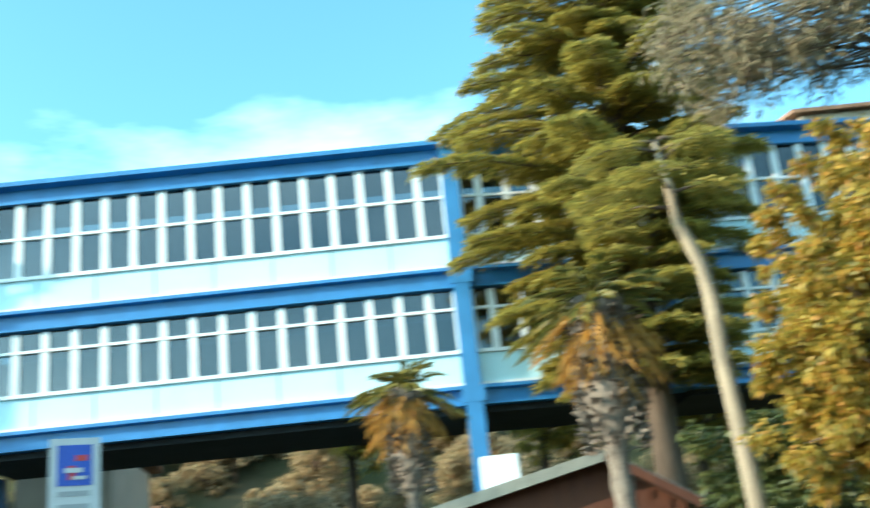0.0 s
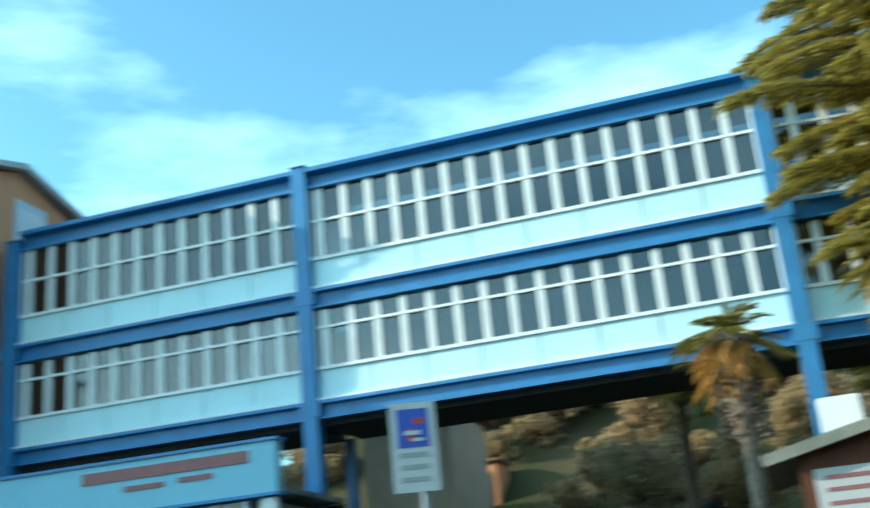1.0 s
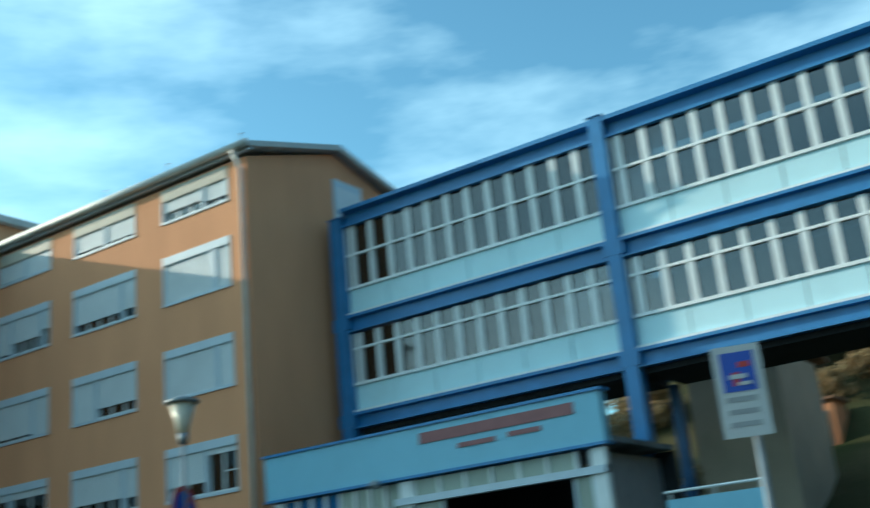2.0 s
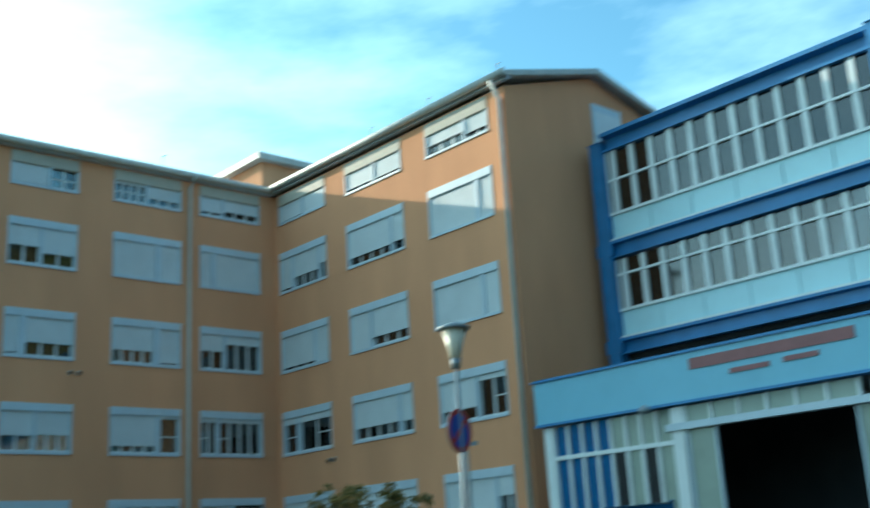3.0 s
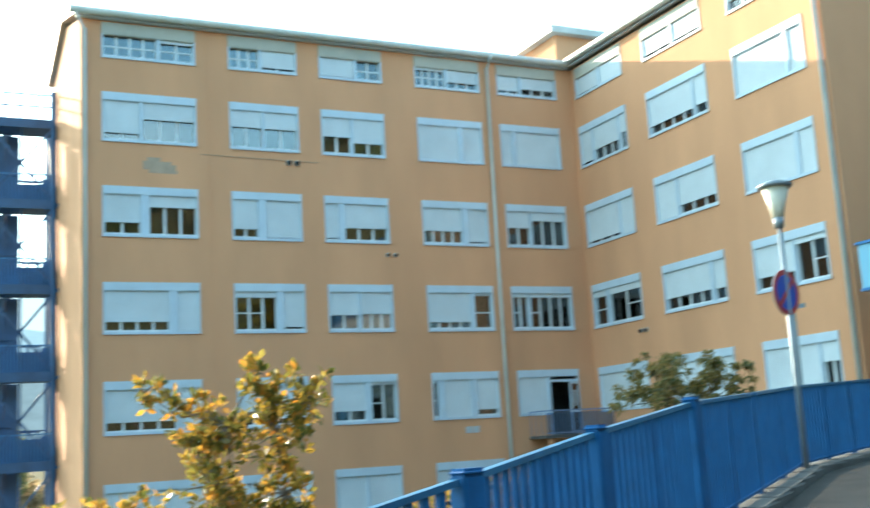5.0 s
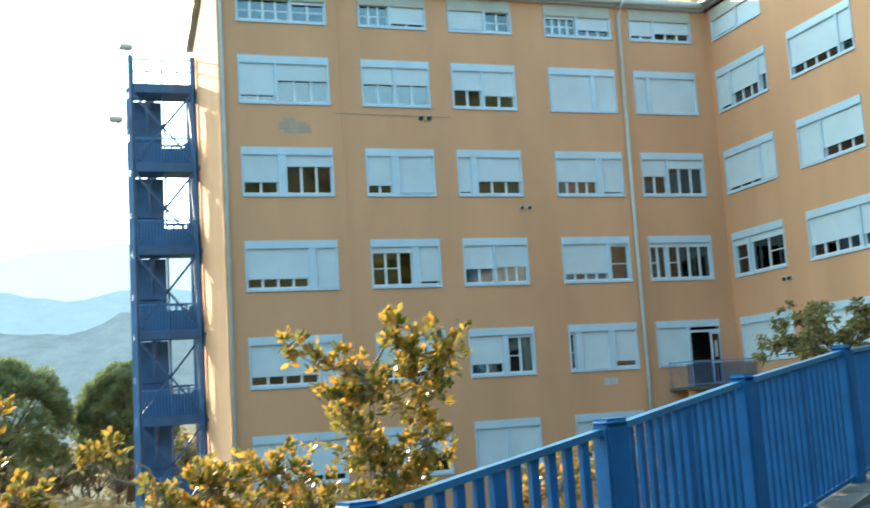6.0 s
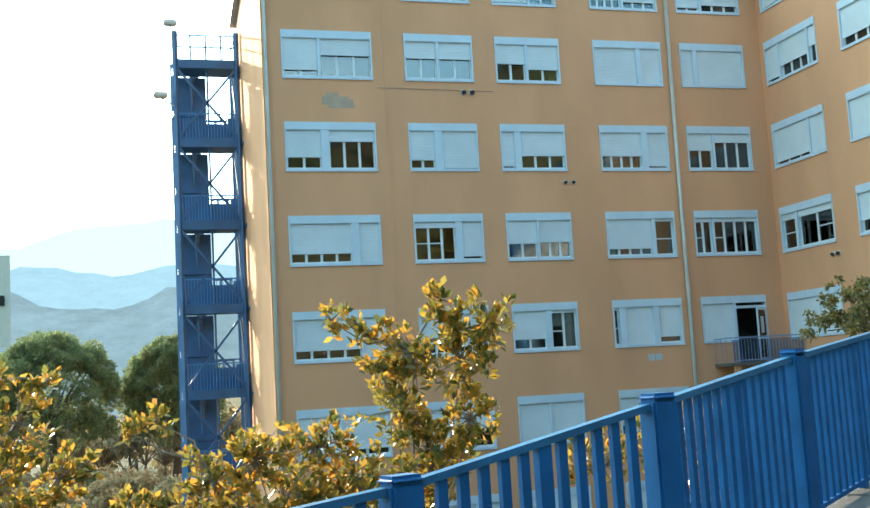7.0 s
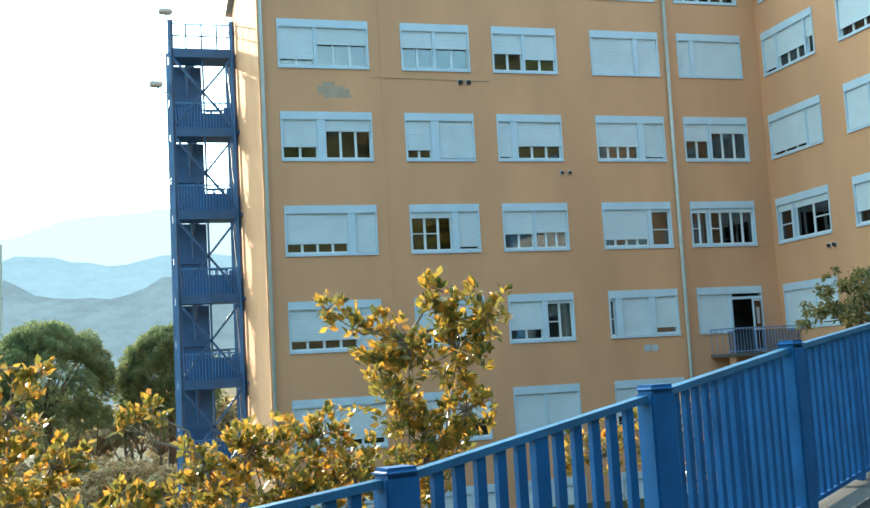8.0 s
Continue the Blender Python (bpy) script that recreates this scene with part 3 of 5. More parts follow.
part("notice", one(leaf_wall, 0.24, 0.46, 1.1, 1.75, -0.02, -0.012), SIGN_WHITE, door, "white paper notice")
# gable window
gw = part("window", box(one(WALL_E, 30.2, 31.9, 14.3, 15.9, -0.02, 0.05), WALL_E, 30.15, 31.95, 14.22, 14.3, -0.02, 0.09), ALU, building)
part("shutter", one(WALL_E, 30.3, 31.8, 14.4, 15.6, 0.05, 0.07), SHUTTER, gw)


def roof(u0, u1, axis, e0, mid, e1, ze, zr, name="roof"):
    """A shallow pitched roof: eaves at e0 and e1, ridge at mid."""
    bm = bmesh.new()
    P = (lambda u, e, z: (u, e, z)) if axis == "x" else (lambda u, e, z: (e, u, z))
    prof = [(e0, ze), (mid, zr), (e1, ze), (e1, ze - 0.2), (mid, zr - 0.22), (e0, ze - 0.2)]
    a = [bm.verts.new(P(u0, *q)) for q in prof]
    b = [bm.verts.new(P(u1, *q)) for q in prof]
    for i in range(6):
        bm.faces.new((a[i], a[(i + 1) % 6], b[(i + 1) % 6], b[i]))
    for r in (a, b):
        bm.faces.new((r[0], r[1], r[4], r[5]))
        bm.faces.new((r[1], r[2], r[3], r[4]))
    return bm


part("roof", roof(AX0 - 0.25, BX + 5, "x", AY - 0.22, AY + 3.8, AY + 8.1, 15.72, 16.9), ZINC, building, "grey metal roof")
part("roof", roof(BY - 0.4, AY + 7, "y", BX - 0.22, 30.35, B_FAR + 0.42, 15.85, 17.2), ZINC, building, "grey metal roof")

part("soffit", one(WORLD, AX0 - 0.2, BX - 0.21, 15.44, 15.515, AY - 0.2, AY - 0.004), ALU, building, "pale eaves board")
part("soffit", one(WORLD, BX - 0.2, BX - 0.004, 15.57, 15.645, BY - 0.35, AY - 0.21), ALU, building, "pale eaves board")


def gutter(a, b):
    bm = bmesh.new()
    a, b = Vector(a), Vector(b)
    tube(bm, [a, b], 0.135, 12)
    return bm


part("gutter", gutter((AX0 - 0.45, AY - 0.33, 15.62), (BX - 0.4, AY - 0.33, 15.62)), PIPE, building, "grey rain gutter", True)
part("gutter", gutter((BX - 0.34, BY - 0.4, 15.76), (BX - 0.34, AY - 0.3, 15.76)), PIPE, building, "grey rain gutter", True)
part("drainpipe", tube(bmesh.new(), [(21.45, AY - 0.5, 15.55), (21.42, AY - 0.1, 15.1), (21.36, AY - 0.1, 8), (21.34, AY - 0.1, FOOT)], 0.07, 10), PIPE, building, "grey drainpipe", True)
part("drainpipe", tube(bmesh.new(), [(5.0, AY - 0.4, 15.5), (5.36, AY - 0.1, 15.0), (5.36, AY - 0.1, FOOT)], 0.07, 10), PIPE, building, "grey drainpipe", True)
part("drainpipe", tube(bmesh.new(), [(BX - 0.45, BY + 0.2, 15.6), (BX - 0.1, BY + 0.16, 15.0), (BX - 0.1, BY + 0.16, -1.5)], 0.08, 10), PIPE, building, "grey drainpipe", True)
pent = part("penthouse", one(WORLD, 26.0, 31, 15.9, 17.75, 40.0, 45), STUCCO, building, "orange lift housing on the roof")
part("roof_slab", one(WORLD, 25.6, 31.4, 17.75, 18.05, 39.6, 45.4), ZINC, pent)

# ---- the two-storey covered bridge ----
WALL_R = Wall((29.6, 0, 0), (0, -1, 0), (-1, 0, 0))
BEND = radians(6)
way_r2, out_r2 = Vector((math.sin(BEND), -math.cos(BEND), 0)), Vector((-math.cos(BEND), -math.sin(BEND), 0))
WALL_R2 = Wall(Vector((29.6, -1.2, 0)) - way_r2 * 1.2, way_r2, out_r2)
bridge = tagged(empty("covered_footbridge"), "blue steel two-storey covered footbridge with white-framed glazing", "footbridge")
LEVELS = [(6.75, 7.70, 9.49, 8.95), (10.19, 11.14, 13.46, 12.37)]  # panel foot, sill, window head, rail
for W, u, w, z0, z1 in ((WALL_R, -23.43, 0.5, 4.95, 13.8), (WALL_R, -12.78, 0.46, -0.7, 14.2), (WALL_R, 1.2, 0.46, -0.7, 14.2), (WALL_R2, 7.0, 0.46, 6.2, 14.0), (WALL_R2, 14.2, 0.46, 5.0, 14.0)):
    bm = bmesh.new()
    box(bm, W, u - w / 2, u + w / 2, z0, z1, 0.02, 0.3)
    box(bm, W, u - w / 2 + 0.06, u + w / 2 - 0.06, z0, z1, -0.3, 0.02)
    col = part("column", bm, BLUE, bridge)
    if z0 < 0:
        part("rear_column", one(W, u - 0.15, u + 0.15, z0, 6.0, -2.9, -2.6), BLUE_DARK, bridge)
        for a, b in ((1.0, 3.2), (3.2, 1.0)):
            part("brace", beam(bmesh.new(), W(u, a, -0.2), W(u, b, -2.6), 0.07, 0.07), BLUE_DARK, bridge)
    part("base_plate", one(W, u - w / 2 - 0.1, u + w / 2 + 0.1, z0 - 0.03, z0, -0.4, 0.4), BLUE, col)
    part("cap_plate", one(W, u - w / 2 - 0.04, u + w / 2 + 0.04, z1, z1 + 0.03, -0.3, 0.34), BLUE, col)
    for v in (6.45, 9.86):
        if v > z0:
            part("splice_plate", one(W, u - w / 2 - 0.09, u + w / 2 + 0.09, v - 0.22, v + 0.22, 0.225, 0.31), BLUE, col)


def along(ob, W, u):
    """Moves a piece made at u = 0 to its place along the bridge."""
    ob.location = W.a * u
    return ob


def again(ob):
    c = ob.copy()
    scene.collection.objects.link(c)
    return c


# start, end, place of the first mullion, number of mullions
SEGMENTS = [(WALL_R, -23.18, -13.01, -22.85, 12), (WALL_R, -12.55, 0.97, -12.22, 16), (WALL_R2, 1.43, 6.77, 2.0, 6), (WALL_R2, 7.23, 13.97, 7.8, 8), (WALL_R2, 14.43, 22.0, 15.0, 9)]
STEP, BAR = 0.829, 0.21
for W, s0, s1, m0, n in SEGMENTS:
    # roof edge beam with a recess under its cap, floor beams
    part("beam", bar_of(W, s0, s1, [(13.46, -0.12), (13.46, 0.16), (13.55, 0.16), (13.58, -0.04), (13.97, -0.04), (14.0, 0.28), (14.14, 0.28), (14.14, -0.12)]), BLUE, bridge)
    for foot in (6.75, 10.19):
        h = 0.58 if foot < 8 else 0.64
        part("beam", bar_of(W, s0, s1, [(foot - h, -0.1), (foot - h, 0.2), (foot - h + 0.06, 0.2), (foot - h + 0.09, 0.02), (foot - 0.15, 0.02), (foot - 0.13, 0.22), (foot - 0.033, 0.22), (foot - 0.033, -0.1)]), BLUE, bridge)
        part("ledge", one(W, s0, s1, foot - 0.03, foot + 0.05, -0.1, 0.17), WHITE, bridge, "white ledge strip")
    # lower slab coloured near-black for the shade beneath the bridge
    part("floor_slab", one(W, s0, s1, 6.0, 6.5, -3.0, -0.12), SHADE_DARK, bridge)
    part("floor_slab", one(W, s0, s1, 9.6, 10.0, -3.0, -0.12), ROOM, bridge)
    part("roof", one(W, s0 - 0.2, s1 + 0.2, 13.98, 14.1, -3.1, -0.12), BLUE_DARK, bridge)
    for foot, sill, head, rail in LEVELS:
        part("back_wall", one(W, s0 - 0.2, s1 + 0.2, foot - 0.1, head + 0.1, -3.08, -3.0), ROOM, bridge)
        part("sill", one(W, s0, s1, sill - 0.05, sill + 0.05, -0.06, 0.1), WHITE, bridge, "white sill bar")
        part("transom", one(W, s0, s1, rail - 0.04, rail + 0.04, -0.05, 0.085), WHITE, bridge, "white transom bar")
        for e0, e1 in ((s0, s0 + 0.07), (s1 - 0.07, s1)):
            part("jamb", one(W, e0, e1, sill + 0.053, head, -0.06, 0.07), WHITE, bridge, "white jamb")
        bar = None
        for k in range(n):
            bar = part("mullion", one(W, -BAR / 2, BAR / 2, sill + 0.053, head, -0.06, 0.07), WHITE, bridge, "white mullion") if bar is None else again(bar)
            along(bar, W, m0 + k * STEP)
        edges = [s0] + [m0 + k * STEP for k in range(n)] + [s1]
        full = None
        for k, (e0, e1) in enumerate(zip(edges, edges[1:])):
            if 0 < k < n:
                full = part("pane", one(W, 0, STEP, sill, head, -0.02, -0.012), BRIDGE_PANE, bridge) if full is None else again(full)
                pane = along(full, W, e0)
            else:
                pane = part("pane", one(W, e0, e1, sill, head, -0.02, -0.012), BRIDGE_PANE, bridge)
            pane.visible_shadow = False
        m = max(1, round(n / 2))
        pw = (s1 - s0) / m
        panel = None
        for k in range(m):
            panel = part("panel", one(W, 0.018, pw - 0.018, foot + 0.053, sill - 0.053, -0.04, 0.02), PANEL, bridge, "pale cyan spandrel panel") if panel is None else again(panel)
            along(panel, W, s0 + k * pw)

# ---- entrance lobby under the bridge ----
WALL_C = Wall((25.0, 0, 0), (0, -1, 0), (-1, 0, 0))
lobby = tagged(empty("entrance_lobby"), "glazed entrance lobby under a pale blue fascia", "entrance")
part("fascia", one(WALL_C, -23.3, -11.85, 3.62, 4.9, -0.35, 0), FASCIA, lobby, "pale blue fascia band")
part("cap", one(WALL_C, -23.36, -11.79, 4.9, 4.98, -0.45, 0.06), BLUE, lobby, "dark blue edge trim")
part("cap", one(WALL_C, -23.34, -11.81, 3.54, 3.617, -0.4, 0.04), BLUE, lobby, "dark blue edge trim")
part("side_wall", one(WALL_C, -12.6, -12.4, -0.3, 3.5, -4.4, -0.4), SIGN_GREY, lobby, "grey translucent side glazing")
part("side_wall", one(WALL_C, -23.3, -23.1, -0.3, 3.5, -4.4, -0.4), SHUTTER, lobby)
part("ceiling", one(WALL_C, -23.0, -11.9, 3.66, 3.8, -4.4, -0.36), ROOM, lobby)
# near-black wall stands in for the shade inside the doorway
part("back_wall", one(WALL_C, -23.0, -11.9, -0.3, 3.65, -4.5, -4.4), SHADE_DARK, lobby)
part("floor", one(WALL_C, -23.3, -11.8, -0.3, -0.12, -4.4, 0.4), KERB, lobby)
for u0, u1 in ((-23.1, -22.75), (-18.35, -17.95), (-12.35, -11.95)):
    part("post", one(WALL_C, u0, u1, -0.12, 3.5, -0.3, -0.1), WHITE, lobby, "white door post")
part("transom", one(WALL_C, -22.75, -18.35, 2.5, 2.62, -0.28, -0.12), WHITE, lobby)
part("lintel", one(WALL_C, -18.5, -11.95, 2.86, 3.05, -0.32, -0.02), ALU, lobby, "silver door lintel")
for k in range(8):
    u = -22.75 + k * 0.55
    part("mullion", one(WALL_C, u - 0.05, u + 0.05, 0.5, 3.5, -0.26, -0.14), WHITE, lobby)
for k in range(4):
    part("panel", one(WALL_C, -22.68 + k * 0.55, -22.27 + k * 0.55, 0.0, 3.5, -0.24, -0.2), RAIL_BLUE, lobby, "blue infill panel")
for k in range(4, 8):
    part("pane", one(WALL_C, -22.68 + k * 0.55, -22.27 + k * 0.55, 2.62, 3.5, -0.215, -0.2), PALE_PANE, lobby, "pale opaque pane")
    part("pane", one(WALL_C, -22.68 + k * 0.55, -22.27 + k * 0.55, 0.0, 2.5, -0.215, -0.2), PALE_PANE if k % 2 else BRIDGE_PANE, lobby)
for k in range(7):
    u = -17.9 + k * 0.85
    part("mullion", one(WALL_C, u - 0.04, u + 0.04, 3.053, 3.5, -0.26, -0.14), WHITE, lobby)
    if k < 6:
        part("pane", one(WALL_C, u + 0.043, u + 0.807, 3.053, 3.5, -0.22, -0.205), PALE_PANE, lobby, "pale opaque fanlight")
for u0, u1 in ((-17.9, -16.95), (-12.95, -12.36)):
    part("pane", one(WALL_C, u0, u1, -0.1, 2.85, -0.21, -0.2), PALE_PANE, lobby, "pale green opaque door pane")
    part("stile", box(one(WALL_C, u0, u0 + 0.07, -0.1, 2.85, -0.25, -0.15), WALL_C, u1 - 0.07, u1, -0.1, 2.85, -0.25, -0.15), ALU, lobby)
# worn lettering as plain bars
part("lettering", one(WALL_C, -17.45, -12.6, 4.42, 4.72, 0.0, 0.03), LETTER, lobby, "faded red lettering bar")
for u0, u1, v in ((-16.2, -15.0, 4.12), (-14.6, -13.6, 4.16)):
    part("lettering", one(WALL_C, u0, u1, v, v + 0.13, 0.0, 0.03), LETTER, lobby, "faded red lettering bar")
cam_dome = tagged(empty("dome_light"), "small grey dome lamp on a stalk at the fascia", "lamp")
part("stalk", tube(bmesh.new(), [(24.99, 18.9, 3.58), (24.72, 18.9, 3.58)], 0.03, 8), GALV, cam_dome)
part("dome", tube(bmesh.new(), [(24.7, 18.9, 3.4), (24.7, 18.9, 3.52), (24.7, 18.9, 3.64)], [0.16, 0.2, 0.04], 14), GALV, cam_dome, smooth=True)

# ---- railing along the ramp ----
fence = tagged(empty("railing"), "blue painted steel railing with flat bars along the ramp", "railing")
RAIL_H = 1.04
lens = [0.0]
for a, b in zip(FENCE, FENCE[1:]):
    lens.append(lens[-1] + math.hypot(b[0] - a[0], b[1] - a[1]))


def on_fence(s):
    for i in range(len(FENCE) - 1):
        if s <= lens[i + 1] or i == len(FENCE) - 2:
            f = (s - lens[i]) / (lens[i + 1] - lens[i])
            a, b = Vector(FENCE[i]), Vector(FENCE[i + 1])
            return a + (b - a) * f, math.atan2(b.y - a.y, b.x - a.x)


post_at = [lens[1], *lens[2:8]]
while post_at[-1] < lens[-1] - 1.5:
    post_at.append(min(lens[-1], post_at[-1] + 2.15))
post_at[-1] = lens[-1]
post_at = [max(0.0, lens[1] - 2.1)] + post_at


def post_mesh():
    bm = bmesh.new()
    box(bm, WORLD, -0.085, 0.085, -0.06, RAIL_H - 0.01, -0.06, 0.06)
    bmesh.ops.bevel(bm, geom=bm.edges[:], offset=0.012, segments=2, affect="EDGES")
    return bm


post = part("post", post_mesh(), RAIL_BLUE, fence)
bm = one(WORLD, -0.092, 0.092, RAIL_H - 0.02, RAIL_H + 0.025, -0.068, 0.068)
bmesh.ops.bevel(bm, geom=bm.edges[:], offset=0.02, segments=3, affect="EDGES")
cap = part("post_cap", bm, RAIL_BLUE, post)
first, slim = True, None
for s in post_at:
    p, a = on_fence(s)
    m = Matrix.Translation(p) @ Matrix.Rotation(a, 4, "Z")
    if first:
        post.matrix_basis = m
        first = False
    elif s < lens[5] + 0.2 or s > lens[-1] - 0.1:
        copy_thing(post, m).parent = fence
    else:
        if slim is None:
            slim = c = part("slim_post", one(WORLD, -0.09, 0.09, -0.03, RAIL_H - 0.02, -0.016, 0.016), RAIL_BLUE, fence)
        else:
            c = slim.copy()
            scene.collection.objects.link(c)
        c.matrix_basis = m
bar = None
for s0, s1 in zip(post_at, post_at[1:]):
    (p0, a0), (p1, a1) = on_fence(s0 + 0.09), on_fence(s1 - 0.09)
    up = Vector((0, 0, 1))
    part("top_rail", beam(bmesh.new(), p0 + up * (RAIL_H - 0.03), p1 + up * (RAIL_H - 0.03), 0.06, 0.035), RAIL_TOP, fence)
    part("bottom_rail", beam(bmesh.new(), p0 + up * 0.035, p1 + up * 0.035, 0.045, 0.03), RAIL_BLUE, fence)
    n = max(3, round((p1 - p0).length / 0.118))
    ang = math.atan2(p1.y - p0.y, p1.x - p0.x)
    for k in range(1, n):
        q = p0 + (p1 - p0) * (k / n)
        if bar is None:
            bar = part("baluster", one(WORLD, -0.026, 0.026, 0.03, RAIL_H - 0.045, -0.015, 0.015), RAIL_BLUE, fence)
            thick = part("mid_post", one(WORLD, -0.04, 0.04, -0.04, RAIL_H - 0.045, -0.022, 0.022), RAIL_BLUE, fence)
            c, d = bar, thick
        elif k == n // 2:
            c = thick.copy() if d is None else d
            d = None
            if c is not thick:
                scene.collection.objects.link(c)
        else:
            c = bar.copy()
            scene.collection.objects.link(c)
        c.matrix_basis = Matrix.Translation(q) @ Matrix.Rotation(ang, 4, "Z")
# kerb stones under the railing, on the road side
stone = None
for s in np.arange(lens[1], lens[-1] - 0.5, 0.9):
    p, a = on_fence(float(s))
    if stone is None:
        bm = bmesh.new()
        box(bm, WORLD, 0.006, 0.894, -0.12, 0.0, -0.26, 0.15)
        bmesh.ops.bevel(bm, geom=bm.edges[:], offset=0.015, segments=1, affect="EDGES")
        stone = c = part("kerb_stone", bm, KERB, kerb_bed)
    else:
        c = stone.copy()
        scene.collection.objects.link(c)
    c.matrix_basis = Matrix.Translation(p) @ Matrix.Rotation(a, 4, "Z")

# ---- street lamp with a no-parking sign ----
LX, LY, LZ = 10.27, 10.9, -0.78
lamp = tagged(empty("street_lamp", (LX, LY, LZ)), "grey street lamp post with conical diffuser beside the railing", "street lamp")
part("pole", tube(bmesh.new(), [(0, 0, 0), (0, 0, 1.2), (0, 0, 3.2)], [0.042, 0.036, 0.03], 12), GALV, lamp, smooth=True)
part("collar", tube(bmesh.new(), [(0, 0, 3.18), (0, 0, 3.32)], [0.06, 0.075], 12), GALV, lamp, smooth=True)
part("diffuser", tube(bmesh.new(), [(0, 0, 3.3), (0, 0, 3.45), (0, 0, 3.72)], [0.07, 0.1, 0.18], 18), DIFFUSER, lamp, "pale conical diffuser", True)
part("lamp_cap", tube(bmesh.new(), [(0, 0, 3.72), (0, 0, 3.76), (0, 0, 3.83)], [0.22, 0.23, 0.05], 20), GALV, lamp, "flat grey cap", True)


def disc_sign(name, at, facing, label):
    """A round traffic sign: back plate, red ring, blue field, red slash."""
    turn = Vector((math.cos(facing), math.sin(facing), 0))
    side = Vector((-turn.y, turn.x, 0))
    ob = tagged(empty(name, at), label, "traffic sign")

    def disc(r0, r1, t0, t1):
        bm = bmesh.new()
        n = 28
        rings = [[bm.verts.new(turn * t + (side * math.cos(a) + Vector((0, 0, 1)) * math.sin(a)) * r) for a in [2 * math.pi * k / n for k in range(n)]] for r, t in ((r1, t0), (r1, t1), (max(r0, 0.001), t1), (max(r0, 0.001), t0))]
        for a, b in zip(rings, rings[1:] + rings[:1]):
            for k in range(n):
                bm.faces.new((a[k], a[(k + 1) % n], b[(k + 1) % n], b[k]))
        return bm

    part("plate", disc(0, 0.3, -0.012, 0), GALV, ob)
    part("field", disc(0, 0.235, 0.003, 0.006), SIGN_BLUE, ob, "blue field")
    part("ring", disc(0.232, 0.3, 0.002, 0.008), SIGN_RED, ob, "red ring")
    part("slash", beam(bmesh.new(), turn * 0.009 + side * 0.16 + Vector((0, 0, 0.16)), turn * 0.009 - side * 0.16 - Vector((0, 0, 0.16)), 0.004, 0.06), SIGN_RED, ob, "red diagonal slash")
    return ob


disc_sign("no_parking_sign", (LX - 0.03, LY - 0.02, 1.54), radians(-75), "round blue and red no-parking sign on the lamp post")
bracket = tagged(empty("second_sign_post"), "thin grey post with a small sign bracket behind the railing", "sign post")
part("pole", tube(bmesh.new(), [(11.3, 11.9, -0.7), (11.3, 11.9, 1.5)], 0.03, 8), GALV, bracket)
part("arm", beam(bmesh.new(), (11.2, 12.0, 1.5), (11.42, 11.78, 1.5), 0.04, 0.06), GALV, bracket)

# ---- disabled-parking sign ----
SX, SY = 9.5, 2.98
psign = tagged(empty("parking_sign"), "white parking plate with blue square on a grey pole", "traffic sign")
WALL_S = Wall((SX, SY, 0), (0.3, -0.954, 0), (-0.954, -0.3, 0))
part("pole", tube(bmesh.new(), [(SX + 0.03, SY - 0.05, -1.6), (SX + 0.03, SY - 0.05, 1.6)], 0.032, 10), GALV, psign, smooth=True)
bm = one(WALL_S, -0.215, 0.205, 1.13, 1.94, 0.03, 0.045)
part("plate", bm, SIGN_WHITE, psign)
part("symbol_field", one(WALL_S, -0.15, 0.14, 1.53, 1.88, 0.047, 0.05), SIGN_BLUE, psign, "blue square")
part("symbol", box(box(bmesh.new(), WALL_S, 0.0, 0.1, 1.74, 1.79, 0.052, 0.055), WALL_S, -0.06, 0.0, 1.58, 1.7, 0.052, 0.055), SIGN_RED, psign, "faded red mark")
part("symbol", box(box(bmesh.new(), WALL_S, -0.09, 0.06, 1.64, 1.68, 0.057, 0.06), WALL_S, -0.02, 0.09, 1.58, 1.61, 0.057, 0.06), SIGN_WHITE, psign, "white mark")
for v in (1.44, 1.33, 1.22):
    part("print_line", one(WALL_S, -0.14, 0.12, v, v + 0.045, 0.047, 0.049), SIGN_GREY, psign, "faded line of print")

# ---- sign board at the roadside ----
board = tagged(empty("direction_board"), "cream direction board with a black arrow on a post", "sign")
part("board", one(WORLD, -1.5, -0.61, 0.2, 0.74, 7.16, 7.19), SIGN_CREAM, board)
part("arrow", one(WORLD, -0.72, -0.64, 0.44, 0.5, 7.15, 7.157), BLACK, board)
part("pole", tube(bmesh.new(), [(-1.05, 7.23, -3.6), (-1.05, 7.23, 0.7)], 0.035, 8), GALV, board)

